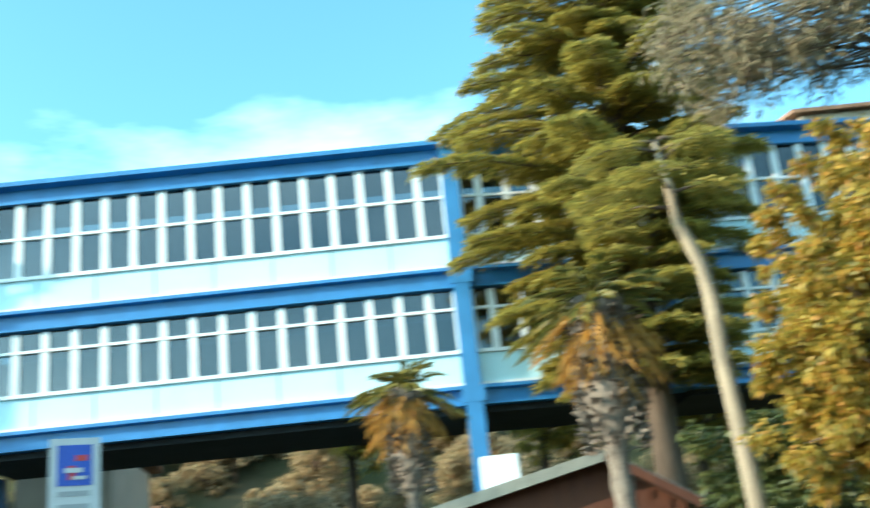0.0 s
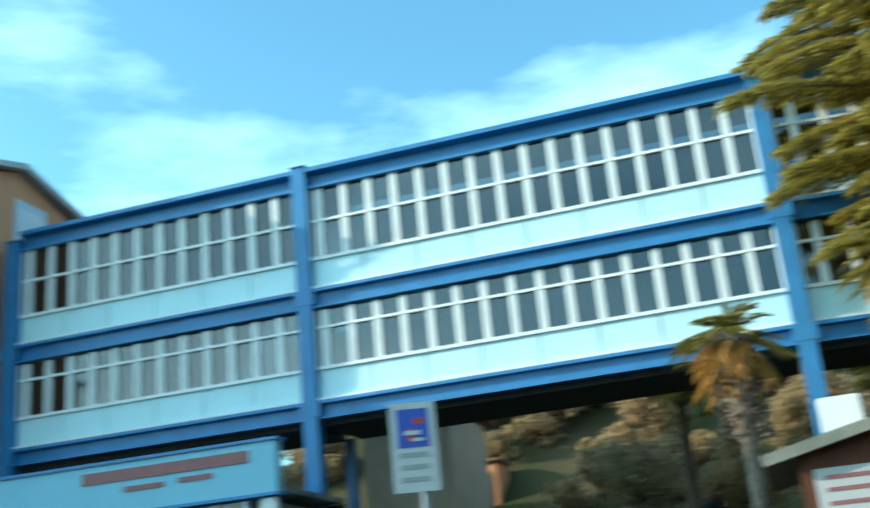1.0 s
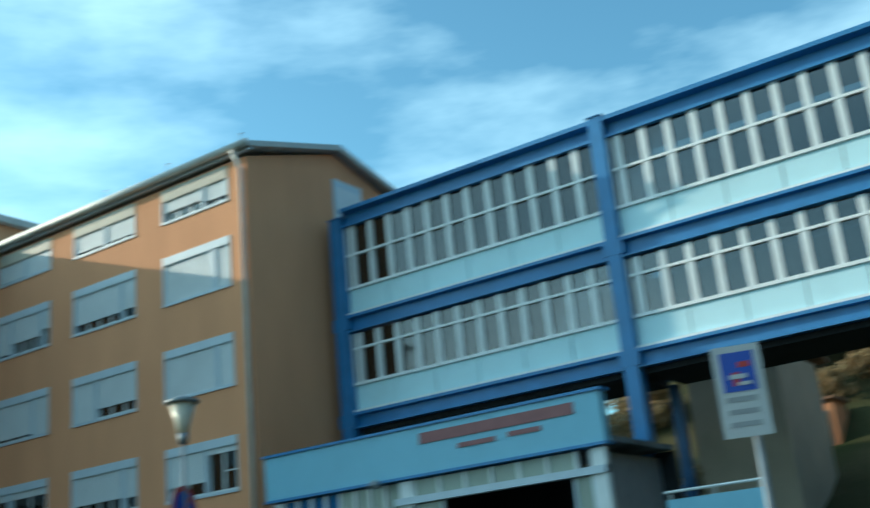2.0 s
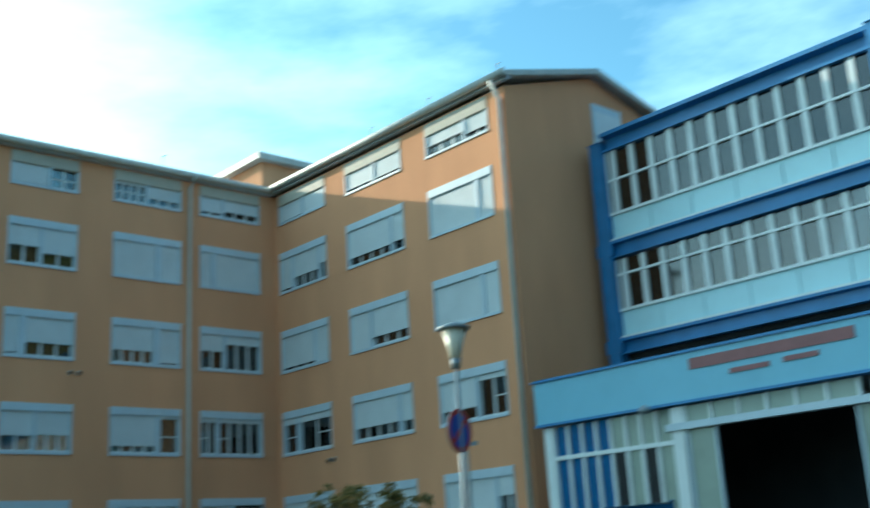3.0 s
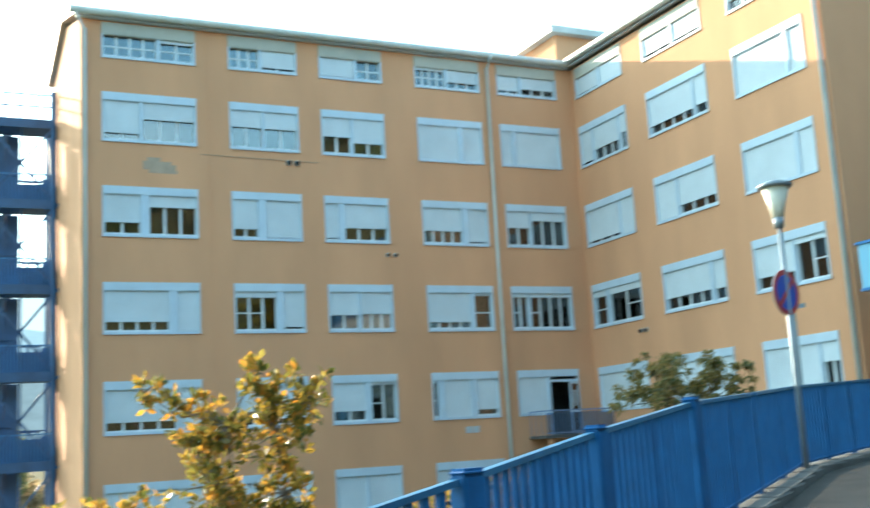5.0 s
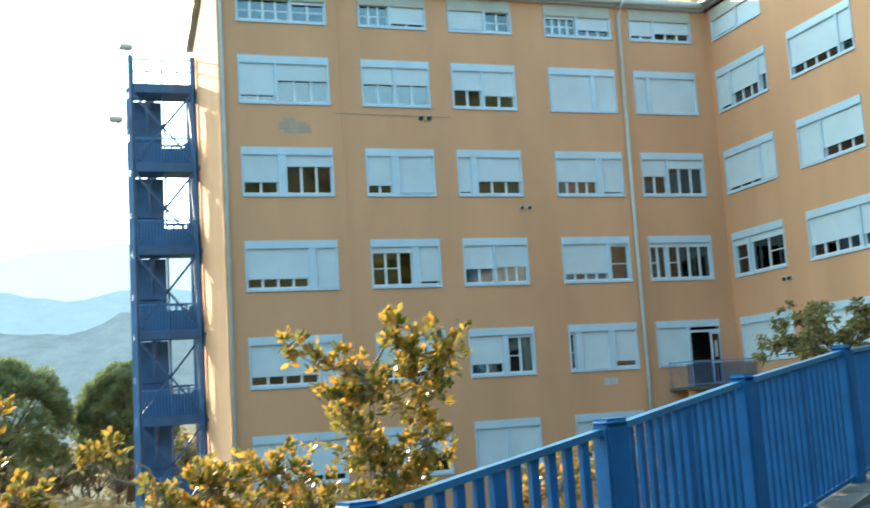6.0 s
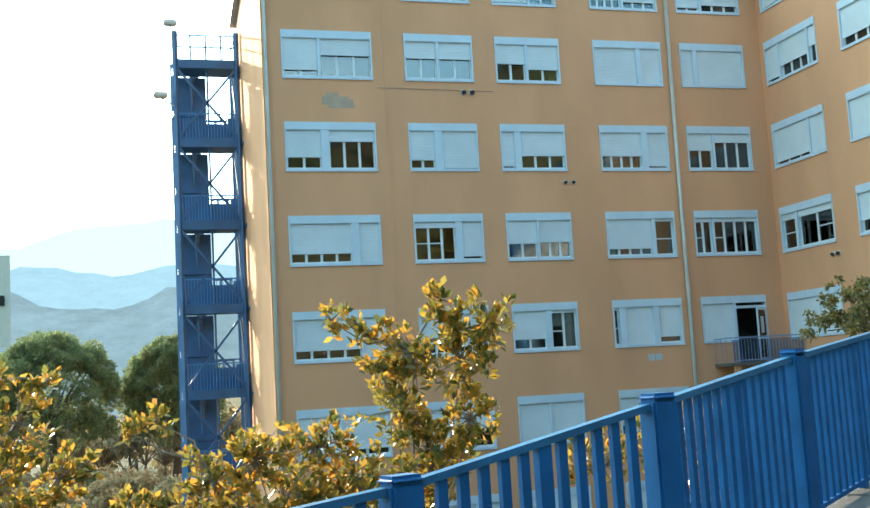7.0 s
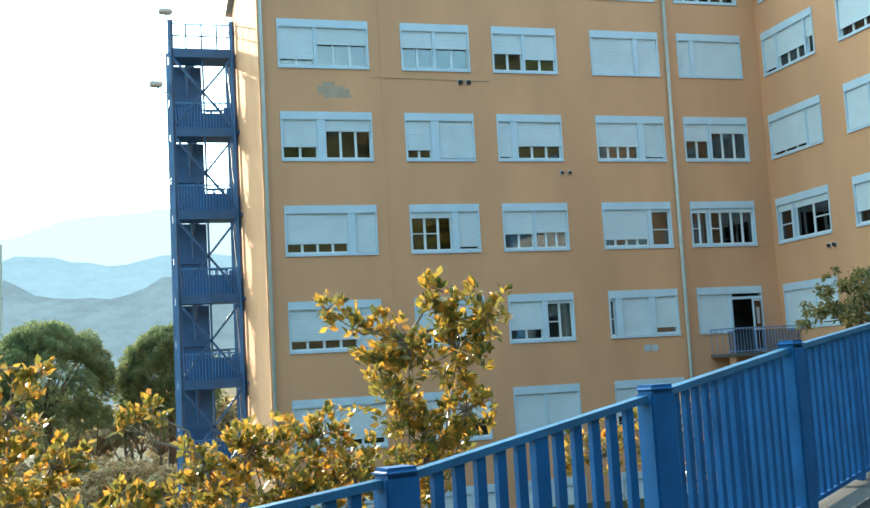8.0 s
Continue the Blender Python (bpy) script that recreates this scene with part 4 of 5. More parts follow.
# ---- fire escape ----
stairs = tagged(empty("fire_escape"), "dark blue steel fire escape tower at the end wall", "fire escape")
TX0, TX1, TY0, TY1 = 2.62, 5.1, 45.0, 47.0
LAND = [13.3, 10.0, 6.6, 3.2, -0.2, -3.6]
for x in (TX0, TX1):
    for y in (TY0, TY1):
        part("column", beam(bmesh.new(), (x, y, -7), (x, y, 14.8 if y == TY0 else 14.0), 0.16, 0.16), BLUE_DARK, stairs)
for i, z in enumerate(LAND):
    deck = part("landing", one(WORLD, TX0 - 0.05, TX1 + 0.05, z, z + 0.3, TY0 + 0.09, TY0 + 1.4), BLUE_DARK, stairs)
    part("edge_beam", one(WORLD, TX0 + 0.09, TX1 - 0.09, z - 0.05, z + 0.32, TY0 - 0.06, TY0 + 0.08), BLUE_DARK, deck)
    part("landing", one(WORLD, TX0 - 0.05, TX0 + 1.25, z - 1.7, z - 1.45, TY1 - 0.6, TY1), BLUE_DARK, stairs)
    rail = part("guard_rail", beam(bmesh.new(), (TX0, TY0, z + 1.35), (TX1, TY0, z + 1.35), 0.05, 0.05), BLUE, deck)
    if i:
        for k in range(1, 20):
            x = TX0 + (TX1 - TX0) * k / 20
            part("rail_bar", beam(bmesh.new(), (x, TY0, z + 0.32), (x, TY0, z + 1.33), 0.022, 0.022), BLUE, deck)
        part("wind_panel", one(WORLD, TX0 + 1.25, TX1 - 0.1, z + 0.33, z + 1.2, TY0 + 1.1, TY0 + 1.13), BLUE_DARK, deck)
    else:
        part("guard_rail", beam(bmesh.new(), (TX0, TY0, z + 0.85), (TX1, TY0, z + 0.85), 0.05, 0.05), BLUE_DARK, deck)
        part("guard_rail", beam(bmesh.new(), (TX1 - 0.05, TY0 + 0.1, z + 1.3), (TX1 - 0.05, TY1 - 0.1, z + 1.3), 0.05, 0.05), BLUE_DARK, deck)
        for k in range(1, 4):
            x = TX0 + (TX1 - TX0) * k / 4
            part("rail_post", beam(bmesh.new(), (x, TY0, z + 0.32), (x, TY0, z + 1.33), 0.05, 0.05), BLUE_DARK, deck)
    if i < len(LAND) - 1:
        below = LAND[i + 1]
        part("screen", one(WORLD, TX0 + 0.085, TX0 + 1.32, below + 0.31, z - 0.02, TY0 + 1.5, TY0 + 1.54), BLUE_DARK, stairs, "dark blue sheet screen")
        for a, b in (((TX0, below + 0.3), (TX1, z)), ((TX1, below + 0.3), (TX0, z))):
            part("brace", beam(bmesh.new(), (a[0], TY0, a[1]), (b[0], TY0, b[1]), 0.085, 0.085), BLUE_DARK, stairs)
        for (ya, za), (yb, zb) in (((TY0 + 1.55, below + 0.2), (TY1 - 0.3, z - 1.5)), ((TY0 + 1.56, z + 0.1), (TY1 - 0.31, z - 1.6))):
            x = TX0 + 0.35 if za < z - 1 else TX0 + 0.85
            part("flight", beam(bmesh.new(), (x, ya, za), (x, yb, zb), 0.45, 0.14), BLUE_DARK, stairs)
        part("brace", beam(bmesh.new(), (TX1, TY0 + 0.1, below + 0.3), (TX1, TY1 - 0.1, z), 0.07, 0.07), BLUE_DARK, stairs)
        for h in (0.5, 1.2):
            part("guard_rail", beam(bmesh.new(), (TX0 + 1.35, TY1, below + 0.35 + h), (TX1, TY1, below + 0.35 + h), 0.06, 0.06), BLUE_DARK, stairs)
        part("upright", beam(bmesh.new(), (TX0 + 1.27, TY0 + 0.1, below + 0.3), (TX0 + 1.27, TY0 + 0.1, z), 0.06, 0.06), BLUE_DARK, stairs)


for z in LAND[1:]:
    link_deck = part("door_platform", one(WORLD, TX1 + 0.09, AX0 - 0.003, z + 0.02, z + 0.14, TY0 - 0.35, TY0 + 1.0), BLUE_DARK, stairs)
    part("kick_plate", one(WORLD, TX1 - 0.4, TX1 - 0.1, z + 0.31, z + 1.3, TY0 + 0.5, TY0 + 0.53), BLUE_DARK, link_deck)
    for x in (TX1 - 0.75, TX1 - 0.35):
        part("rail_post", beam(bmesh.new(), (x, TY1, z + 0.35), (x, TY1, z + 1.5), 0.05, 0.05), BLUE_DARK, link_deck)
    part("hand_rail", beam(bmesh.new(), (TX0 + 1.4, TY1 - 0.05, z + 1.5), (TX1 - 0.3, TY1 - 0.05, z + 1.5), 0.06, 0.06), BLUE_DARK, link_deck)


def floodlight(x, y, z, arm):
    f = tagged(empty("floodlight", (x, y, z)), "grey floodlight on an arm of the stair tower", "floodlight", "floodlights on the stair tower")
    bm = one(WORLD, -0.28, 0.28, -0.1, 0.1, -0.2, 0.2)
    bmesh.ops.bevel(bm, geom=bm.edges[:], offset=0.05, segments=2, affect="EDGES")
    part("housing", bm, PIPE, f)
    part("arm", beam(bmesh.new(), (0, 0, -0.1), arm, 0.05, 0.05), GALV, f)


floodlight(2.45, 45, 15.15, (0.15, 0, -0.5))
floodlight(2.0, 45, 12.1, (0.62, 0, -0.5))

# small things on the facade
for x, y, z, turn, r in ((12.89, AY, 10.6, 0, 0.085), (16.74, AY, 7.17, 0, 0.06), (BX, 34.76, 3.76, -90, 0.07)):
    v = tagged(empty("wall_vent", (x, y, z)), "pair of small dark wall vents", "vent", "wall vents")
    v.rotation_euler = (0, 0, radians(turn))
    for d in (-0.16, 0.16):
        vent_pipe = part("outlet", tube(bmesh.new(), [(d, 0.0, 0), (d, -0.1, -0.02)], [r, r], 10), BLACK, v)
        part("collar", tube(bmesh.new(), [(d, 0.0, 0), (d, -0.02, 0)], [r + 0.03, r + 0.025], 12), ZINC, vent_pipe)
bm = bmesh.new()
for u0, u1, v0, v1 in ((7.35, 8.35, 10.05, 10.36), (7.5, 7.95, 10.36, 10.5), (7.55, 8.55, 9.93, 10.05), (8.35, 8.5, 10.05, 10.25)):
    box(bm, WALL_A, u0, u1, v0, v1, 0.001, 0.005)
part("render_patch", bm, STUCCO_PATCH, building, "unpainted grey patch")
part("cable", beam(bmesh.new(), (9.4, AY - 0.015, 10.72), (13.9, AY - 0.015, 10.66), 0.02, 0.018), STUCCO_PATCH, building)
for x in (19.48, 19.79):
    part("notice", one(WALL_A, x, x + 0.27, 0.25, 0.5, 0.003, 0.02), SIGN_WHITE, building, "small white notice")
for u in (9.75,):
    part("joint", one(WALL_A, u - 0.05, u + 0.05, FOOT, EAVE, 0.001, 0.018), STUCCO, building)
for x, y in ((9.1, AY - 0.4), (12.8, AY - 0.4), (20.0, AY - 0.4), (25.2, 31.0), (25.25, 24.0), (25.2, 27.6)):
    part("roof_bracket", tube(bmesh.new(), [(x, y, 15.7), (x, y, 16.15), (x + 0.12, y, 16.2)], 0.025, 6), PIPE, building)
balc = tagged(empty("balcony"), "small balcony with blue-grey railing at the inner corner", "balcony")
part("slab", one(WORLD, 22.3, BX - 0.02, -0.14, -0.02, AY - 1.3, AY - 0.005), KERB, balc)
part("rail", beam(bmesh.new(), (22.35, AY - 1.26, 0.92), (BX - 0.05, AY - 1.26, 0.92), 0.05, 0.05), BALC_PAINT, balc)
for k in range(24):
    x = 22.35 + (BX - 0.1 - 22.35) * k / 23
    part("rail_bar", beam(bmesh.new(), (x, AY - 1.26, -0.02), (x, AY - 1.26, 0.9), 0.016, 0.016), BALC_PAINT, balc)
for y in (AY - 0.86, AY - 0.46, AY - 0.06):
    part("rail_bar", beam(bmesh.new(), (22.35, y, -0.02), (22.35, y, 0.9), 0.02, 0.02), BALC_PAINT, balc)
part("infill", one(WORLD, 22.4, BX - 0.1, 0.0, 0.84, AY - 1.235, AY - 1.225), BALC, balc, "translucent blue infill sheet")
part("bottom_rail", beam(bmesh.new(), (22.35, AY - 1.26, 0.06), (BX - 0.05, AY - 1.26, 0.06), 0.04, 0.04), BALC_PAINT, balc)
part("side_rail", beam(bmesh.new(), (22.35, AY - 1.23, 0.92), (22.35, AY - 0.01, 0.92), 0.05, 0.05), BALC_PAINT, balc)
part("support", one(WORLD, 22.5, 22.7, FOOT, -0.14, AY - 1.2, AY - 1.0), STUCCO, balc)

# ---- plants ----
rng = np.random.default_rng(7)


def leaves(name, centres, ways, length, width, mat, parent, droop=0.25, label=""):
    """Many small folded leaves in one mesh: each has a stalk end, two sides and a tip."""
    n = len(centres)
    ways = ways / np.linalg.norm(ways, axis=1, keepdims=True)
    ref = rng.normal(size=(n, 3))
    side = np.cross(ways, ref)
    side /= np.linalg.norm(side, axis=1, keepdims=True)
    up = np.cross(side, ways)
    ln = length * rng.uniform(0.7, 1.25, (n, 1))
    wd = width * rng.uniform(0.7, 1.25, (n, 1))
    base, tip = centres, centres + ways * ln - np.array([0, 0, 1.0]) * ln * droop
    mid = centres + ways * ln * 0.5
    v = np.stack([base, mid + side * wd / 2 + up * wd * 0.2, tip, mid - side * wd / 2 + up * wd * 0.2], 1).reshape(-1, 3)
    me = bpy.data.meshes.new(name)
    me.vertices.add(4 * n)
    me.vertices.foreach_set("co", v.ravel())
    k = np.arange(n)[:, None] * 4
    tri = np.concatenate([k + np.array([[0, 1, 2]]), k + np.array([[0, 2, 3]])], 1).reshape(-1)
    me.loops.add(6 * n)
    me.loops.foreach_set("vertex_index", tri)
    me.polygons.add(2 * n)
    me.polygons.foreach_set("loop_start", np.arange(0, 6 * n, 3))
    me.polygons.foreach_set("loop_total", np.full(2 * n, 3))
    me.update(calc_edges=True)
    me.materials.append(mat)
    ob = new(name, me)
    ob.parent = parent
    return tagged(ob, label, kind="stuff")


def sphere_ways(n):
    w = rng.normal(size=(n, 3))
    return w / np.linalg.norm(w, axis=1, keepdims=True)


def limbs(bm, root, tips, r0):
    """Bent limbs from the root to each tip."""
    for t in tips:
        t = Vector(t)
        root = Vector(root)
        m = root.lerp(t, 0.5) + Vector(rng.normal(size=3)) * 0.06 * (t - root).length + Vector((0, 0, 0.08 * (t - root).length))
        q = root.lerp(t, 0.22) + Vector((0, 0, 0.1 * (t - root).length))
        tube(bm, [root, q, m, t], [r0, r0 * 0.8, r0 * 0.5, r0 * 0.15], 6)
    return bm


def leaf_mesh():
    """One magnolia leaf, a unit long: pointed oval, folded along its rib."""
    verts, faces = [], []
    prof = [(0.0, 0.02, 0.0), (0.25, 0.17, 0.03), (0.5, 0.24, 0.04), (0.78, 0.16, 0.0), (1.0, 0.0, -0.08)]
    for x, w, z in prof:
        verts += [(x, -w, z + w * 0.35), (x, 0, z), (x, w, z + w * 0.35)]
    for k in range(len(prof) - 1):
        a, b = 3 * k, 3 * k + 3
        faces += [(a, a + 1, b + 1, b), (a + 1, a + 2, b + 2, b + 1)]
    me = bpy.data.meshes.new("leaf")
    me.from_pydata(verts, [], faces)
    me.materials.append(MAGNOLIA_SINGLE)
    return me


LEAF_MESH = leaf_mesh()


def magnolia(name, foot, blobs, per, label, leaf=0.098, single=0):
    """A magnolia: blobs are (centre, radius); at each twig's end sits a rosette of leaves."""
    tree = tagged(empty(name, (0, 0, 0)), label, "magnolia")
    bm = bmesh.new()
    cs, ws = [], []
    fork = Vector(foot) + (Vector(blobs[0][0]) - Vector(foot)) * 0.35
    tube(bm, [foot, Vector(foot).lerp(fork, 0.5) + Vector((0.04, 0.02, 0)), fork], [0.07, 0.055, 0.045], 8)
    for i, (c, r) in enumerate(blobs):
        joints = [fork] + [Vector(q) for q, _ in blobs[:i] if q[2] < c[2] + 0.05]
        limbs(bm, min(joints, key=lambda q: (q - Vector(c)).length), [c], 0.02)
        twigs = max(5, int(1.45 * per * (r / 0.4) ** 2))
        tips = [Vector(c) + Vector(w) * r * u for w, u in zip(sphere_ways(twigs), rng.uniform(0.45, 1.1, twigs))]
        limbs(bm, c, tips, 0.011)
        for t in tips:
            k = rng.integers(7, 13)
            out = (t - Vector(c)).normalized()
            w = sphere_ways(k) * 0.8 + np.array(out) * 0.5 + np.array([0, 0, 0.75])
            cs.append(np.array(t) + rng.normal(size=(k, 3)) * 0.025)
            ws.append(w)
            k2 = rng.integers(2, 6)
            f = rng.uniform(0.4, 0.95, (k2, 1))
            cs.append(np.array(c) * (1 - f) + np.array(t) * f)
            ws.append(sphere_ways(k2) + np.array([0, 0, 0.3]))
    part("trunk", bm, TWIG, tree, "thin grey-brown trunk and twigs", True)
    cs, ws = np.concatenate(cs), np.concatenate(ws)
    order = np.argsort(cs[:, 1])
    near, rest = order[: single * 3 : 3], np.setdiff1d(order, order[: single * 3 : 3])
    leaves("foliage", cs[rest], ws[rest], leaf, leaf * 0.52, MAGNOLIA, tree, 0.12, "glossy yellow-green leaves")
    for i in near:
        lf = new("leaf", LEAF_MESH)
        lf.parent = tree
        way = Vector(ws[i]).normalized()
        lf.matrix_basis = Matrix.Translation(cs[i]) @ way.to_track_quat("X", "Z").to_matrix().to_4x4() @ Matrix.Rotation(float(rng.uniform(-0.6, 0.6)), 4, "X") @ Matrix.Scale(leaf * float(rng.uniform(0.8, 1.3)), 4)
    return tree


magnolia("magnolia_tree", (2.35, 9.5, -3.4), [((2.45, 9.42, 0.1), 0.34), ((2.7, 9.36, 0.55), 0.17), ((1.78, 9.6, 0.42), 0.14), ((2.05, 9.5, 0.28), 0.16), ((3.1, 9.2, 0.28), 0.27), ((2.75, 9.3, 0.3), 0.2), ((2.85, 9.3, 0.0), 0.3), ((2.3, 9.45, -0.4), 0.36), ((2.9, 9.3, -0.5), 0.27), ((2.55, 9.4, -0.85), 0.4), ((2.15, 9.5, 0.02), 0.14)], 34, "young magnolia with yellow-green leaves below the railing", single=260)
magnolia("magnolia_shrub", (1.2, 9.7, -3.5), [((1.1, 9.7, -0.72), 0.3), ((1.6, 9.6, -0.65), 0.28), ((0.75, 9.75, -0.85), 0.28), ((1.95, 9.55, -0.95), 0.35), ((1.35, 9.65, -1.15), 0.4), ((0.6, 9.7, -1.25), 0.32), ((0.3, 9.75, -0.35), 0.11), ((0.1, 9.75, -0.42), 0.1), ((0.15, 9.7, -1.15), 0.26)], 38, "dense magnolia shrub with yellowing leaves", single=200)
magnolia("magnolia_shrub", (-0.8, 9.2, -3.5), [((-0.75, 9.3, -0.3), 0.28), ((-0.55, 9.3, 0.0), 0.1), ((-0.9, 9.3, 0.05), 0.14), ((-0.45, 9.3, -0.72), 0.22), ((-0.9, 9.3, -0.8), 0.36), ((-0.25, 9.3, -0.62), 0.1), ((-0.5, 9.3, -1.2), 0.35), ((0.0, 9.4, -1.2), 0.22)], 32, "magnolia shrub with sparse yellow-green shoots", single=200)
magnolia("magnolia_shrub", (4.4, 8.7, -3.2), [((4.3, 8.75, -0.75), 0.3), ((4.75, 8.55, -0.62), 0.26), ((5.25, 8.7, -0.5), 0.24), ((3.9, 8.9, -0.95), 0.3), ((4.9, 8.6, -0.95), 0.4), ((5.6, 8.9, -0.8), 0.35)], 22, "magnolia shrub showing through the railing bars")


def leafy_tree(name, foot, height, trunk_r, blobs, count, leaf, mat, bark, label, category, droop=0.3):
    """A tree of tapered trunk, limbs to each clump, and many small leaves with gaps between clumps."""
    tree = tagged(empty(name), label, category)
    bm = bmesh.new()
    foot = Vector(foot)
    top = foot + Vector((0, 0, height))
    tube(bm, [foot, foot.lerp(top, 0.4) + Vector((0.05, 0.06, 0)) * height * 0.2, top], [trunk_r, trunk_r * 0.8, trunk_r * 0.5], 9)
    limbs(bm, top, [b[0] for b in blobs], trunk_r * 0.35)
    part("trunk", bm, bark, tree, "", True)
    total = sum(b[1] ** 2 for b in blobs)
    cs, ws = [], []
    for c, r in blobs:
        sub = max(3, int(14 * r))
        k = max(20, int(count * r * r / total / sub))
        for w, u in zip(sphere_ways(sub), rng.uniform(0.3, 1.0, sub)):
            s = np.array(c) + w * r * u
            sr = r * rng.uniform(0.25, 0.5)
            cs.append(s + sphere_ways(k) * sr * rng.uniform(0.2, 1, (k, 1)) * np.array([1, 1, 0.75]))
            ws.append(sphere_ways(k) + w * 0.6)
    leaves("crown", np.concatenate(cs), np.concatenate(ws), leaf, leaf * 0.5, mat, tree, droop)
    return tree


def spread(c, size, n, r):
    """Clump centres inside an ellipsoid."""
    return [(tuple(np.array(c) + w * np.array(size) * u), r * float(rng.uniform(0.7, 1.3))) for w, u in zip(sphere_ways(n), rng.uniform(0.35, 1.0, n))]


# umbrella pines in the valley
def umbrella_pine(x, y, z, rx, rz, label):
    """A dome of close round clumps of short needles over a forked trunk."""
    tree = tagged(empty("umbrella_pine"), label, "pine")
    bm = bmesh.new()
    tube(bm, [(x, y, -6), (x + 0.15, y, -3.5), (x, y, z - rz * 0.4)], [0.34, 0.28, 0.2], 9)
    ways = sphere_ways(230)
    ways[:, 2] = np.where(ways[:, 2] < -0.55, -ways[:, 2], ways[:, 2])
    hubs = np.array([x, y, z]) + ways * np.array([rx, rx, rz]) * rng.uniform(0.8, 0.98, (230, 1))
    limbs(bm, (x, y, z - rz * 0.5), [tuple(h) for h in hubs[::12]], 0.1)
    part("trunk", bm, BARK, tree, "", True)
    cs, ws = [], []
    for h, w in zip(hubs, ways):
        r, k = float(rng.uniform(0.4, 0.72)), 330
        d = sphere_ways(k)
        cs.append(h + d * r * rng.uniform(0.55, 1.0, (k, 1)) * np.array([1, 1, 0.8]))
        ws.append(d + w * 0.4 + np.array([0, 0, 0.3]))
    k = 9000
    cs.append(np.array([x, y, z]) + sphere_ways(k) * np.array([rx, rx, rz]) * 0.82)
    ws.append(sphere_ways(k))
    leaves("crown", np.concatenate(cs), np.concatenate(ws), 0.19, 0.075, PINE, tree, 0.05, "close clumps of green needles")


for x, y, z, rx, rz in ((-3.7, 70, 0.1, 3.9, 4.0), (3.5, 72, -0.1, 3.0, 3.7), (-10.5, 75, 0.2, 3.2, 3.0)):
    umbrella_pine(x, y, z, rx, rz, "round green umbrella pine in the valley")
for k in range(9):
    x, y = -3 + 1.05 * k + rng.uniform(-0.5, 0.5), 62 + rng.uniform(-4, 10)
    t = tagged(empty("bare_tree"), "bare grey winter tree", "tree", "bare trees in the valley")
    bm = bmesh.new()
    base = Vector((x, y, -6.5))
    fork = base + Vector((rng.uniform(-0.3, 0.3), 0, rng.uniform(2, 3)))
    tube(bm, [base, fork], [0.13, 0.08], 7)
    limbs(bm, fork, [fork + Vector(w) * rng.uniform(1.2, 2.2) + Vector((0, 0, 1.8)) for w in sphere_ways(9)], 0.05)
    part("trunk", bm, BARK, t, "", True)
for k in range(26):
    x, y = -26 + 2.2 * k + rng.uniform(-1, 1), 105 + rng.uniform(-12, 25)
    leafy_tree("valley_tree", (x, y, -8), 3, 0.2, spread((x, y, -3.6), (2.4, 2.4, 2.0), 12, 1.1), 1300, 0.5, BROWN_BUSH, BARK, "brownish winter tree on the valley floor", "tree")

# shrub by the inner corner of the ramp
leafy_tree("shrub", (15.6, 19.6, -1.6), 1.6, 0.06, spread((15.5, 19.6, 0.85), (2.0, 1.0, 0.75), 34, 0.3), 4600, 0.12, SHRUB, BARK, "small ragged olive-green shrub behind the railing", "shrub")


def bough(tree, cs, ws, p0, way, length, droop, width, thick=0.07):
    """A flat conifer bough: a bent branch, side twigs along it that hang at their ends, and needles on every twig."""
    d = np.array(way) / np.linalg.norm(way)
    side = np.array([-d[1], d[0], 0]) / math.hypot(d[0], d[1])
    p0, down = np.array(p0), np.array([0, 0, 1.0])
    mid, tip = p0 + d * length * 0.55 + down * 0.1 * length, p0 + d * length - down * droop * length
    on = lambda t: p0 * (1 - t) ** 2 + 2 * mid * t * (1 - t) + tip * t ** 2
    part("branch", tube(bmesh.new(), [on(0.0), on(0.35), on(0.7), on(1.0)], [thick, thick * 0.7, thick * 0.4, 0.012], 6), BARK, tree, "", True)
    count = int(length * 7) + 6
    for k in range(count):
        t = 0.22 + 0.78 * (k + rng.uniform(0, 1)) / count
        s = 1 if k % 2 else -1
        ln = width * (0.35 + 0.75 * math.sin(math.pi * min(1.0, t * 0.92))) * rng.uniform(0.6, 1.25)
        out = side * s * 0.85 + d * 0.65
        m = int(26 + 60 * ln)
        f = rng.uniform(0, 1, (m, 1))
        line = on(t) + out * ln * f - down * (0.38 * ln * f ** 2 + 0.02)
        cs.append(line + rng.normal(size=(m, 3)) * np.array([0.05, 0.05, 0.035]))
        ws.append(out * 0.9 + d * 0.3 - down * 0.35 * f + rng.normal(size=(m, 3)) * 0.38)


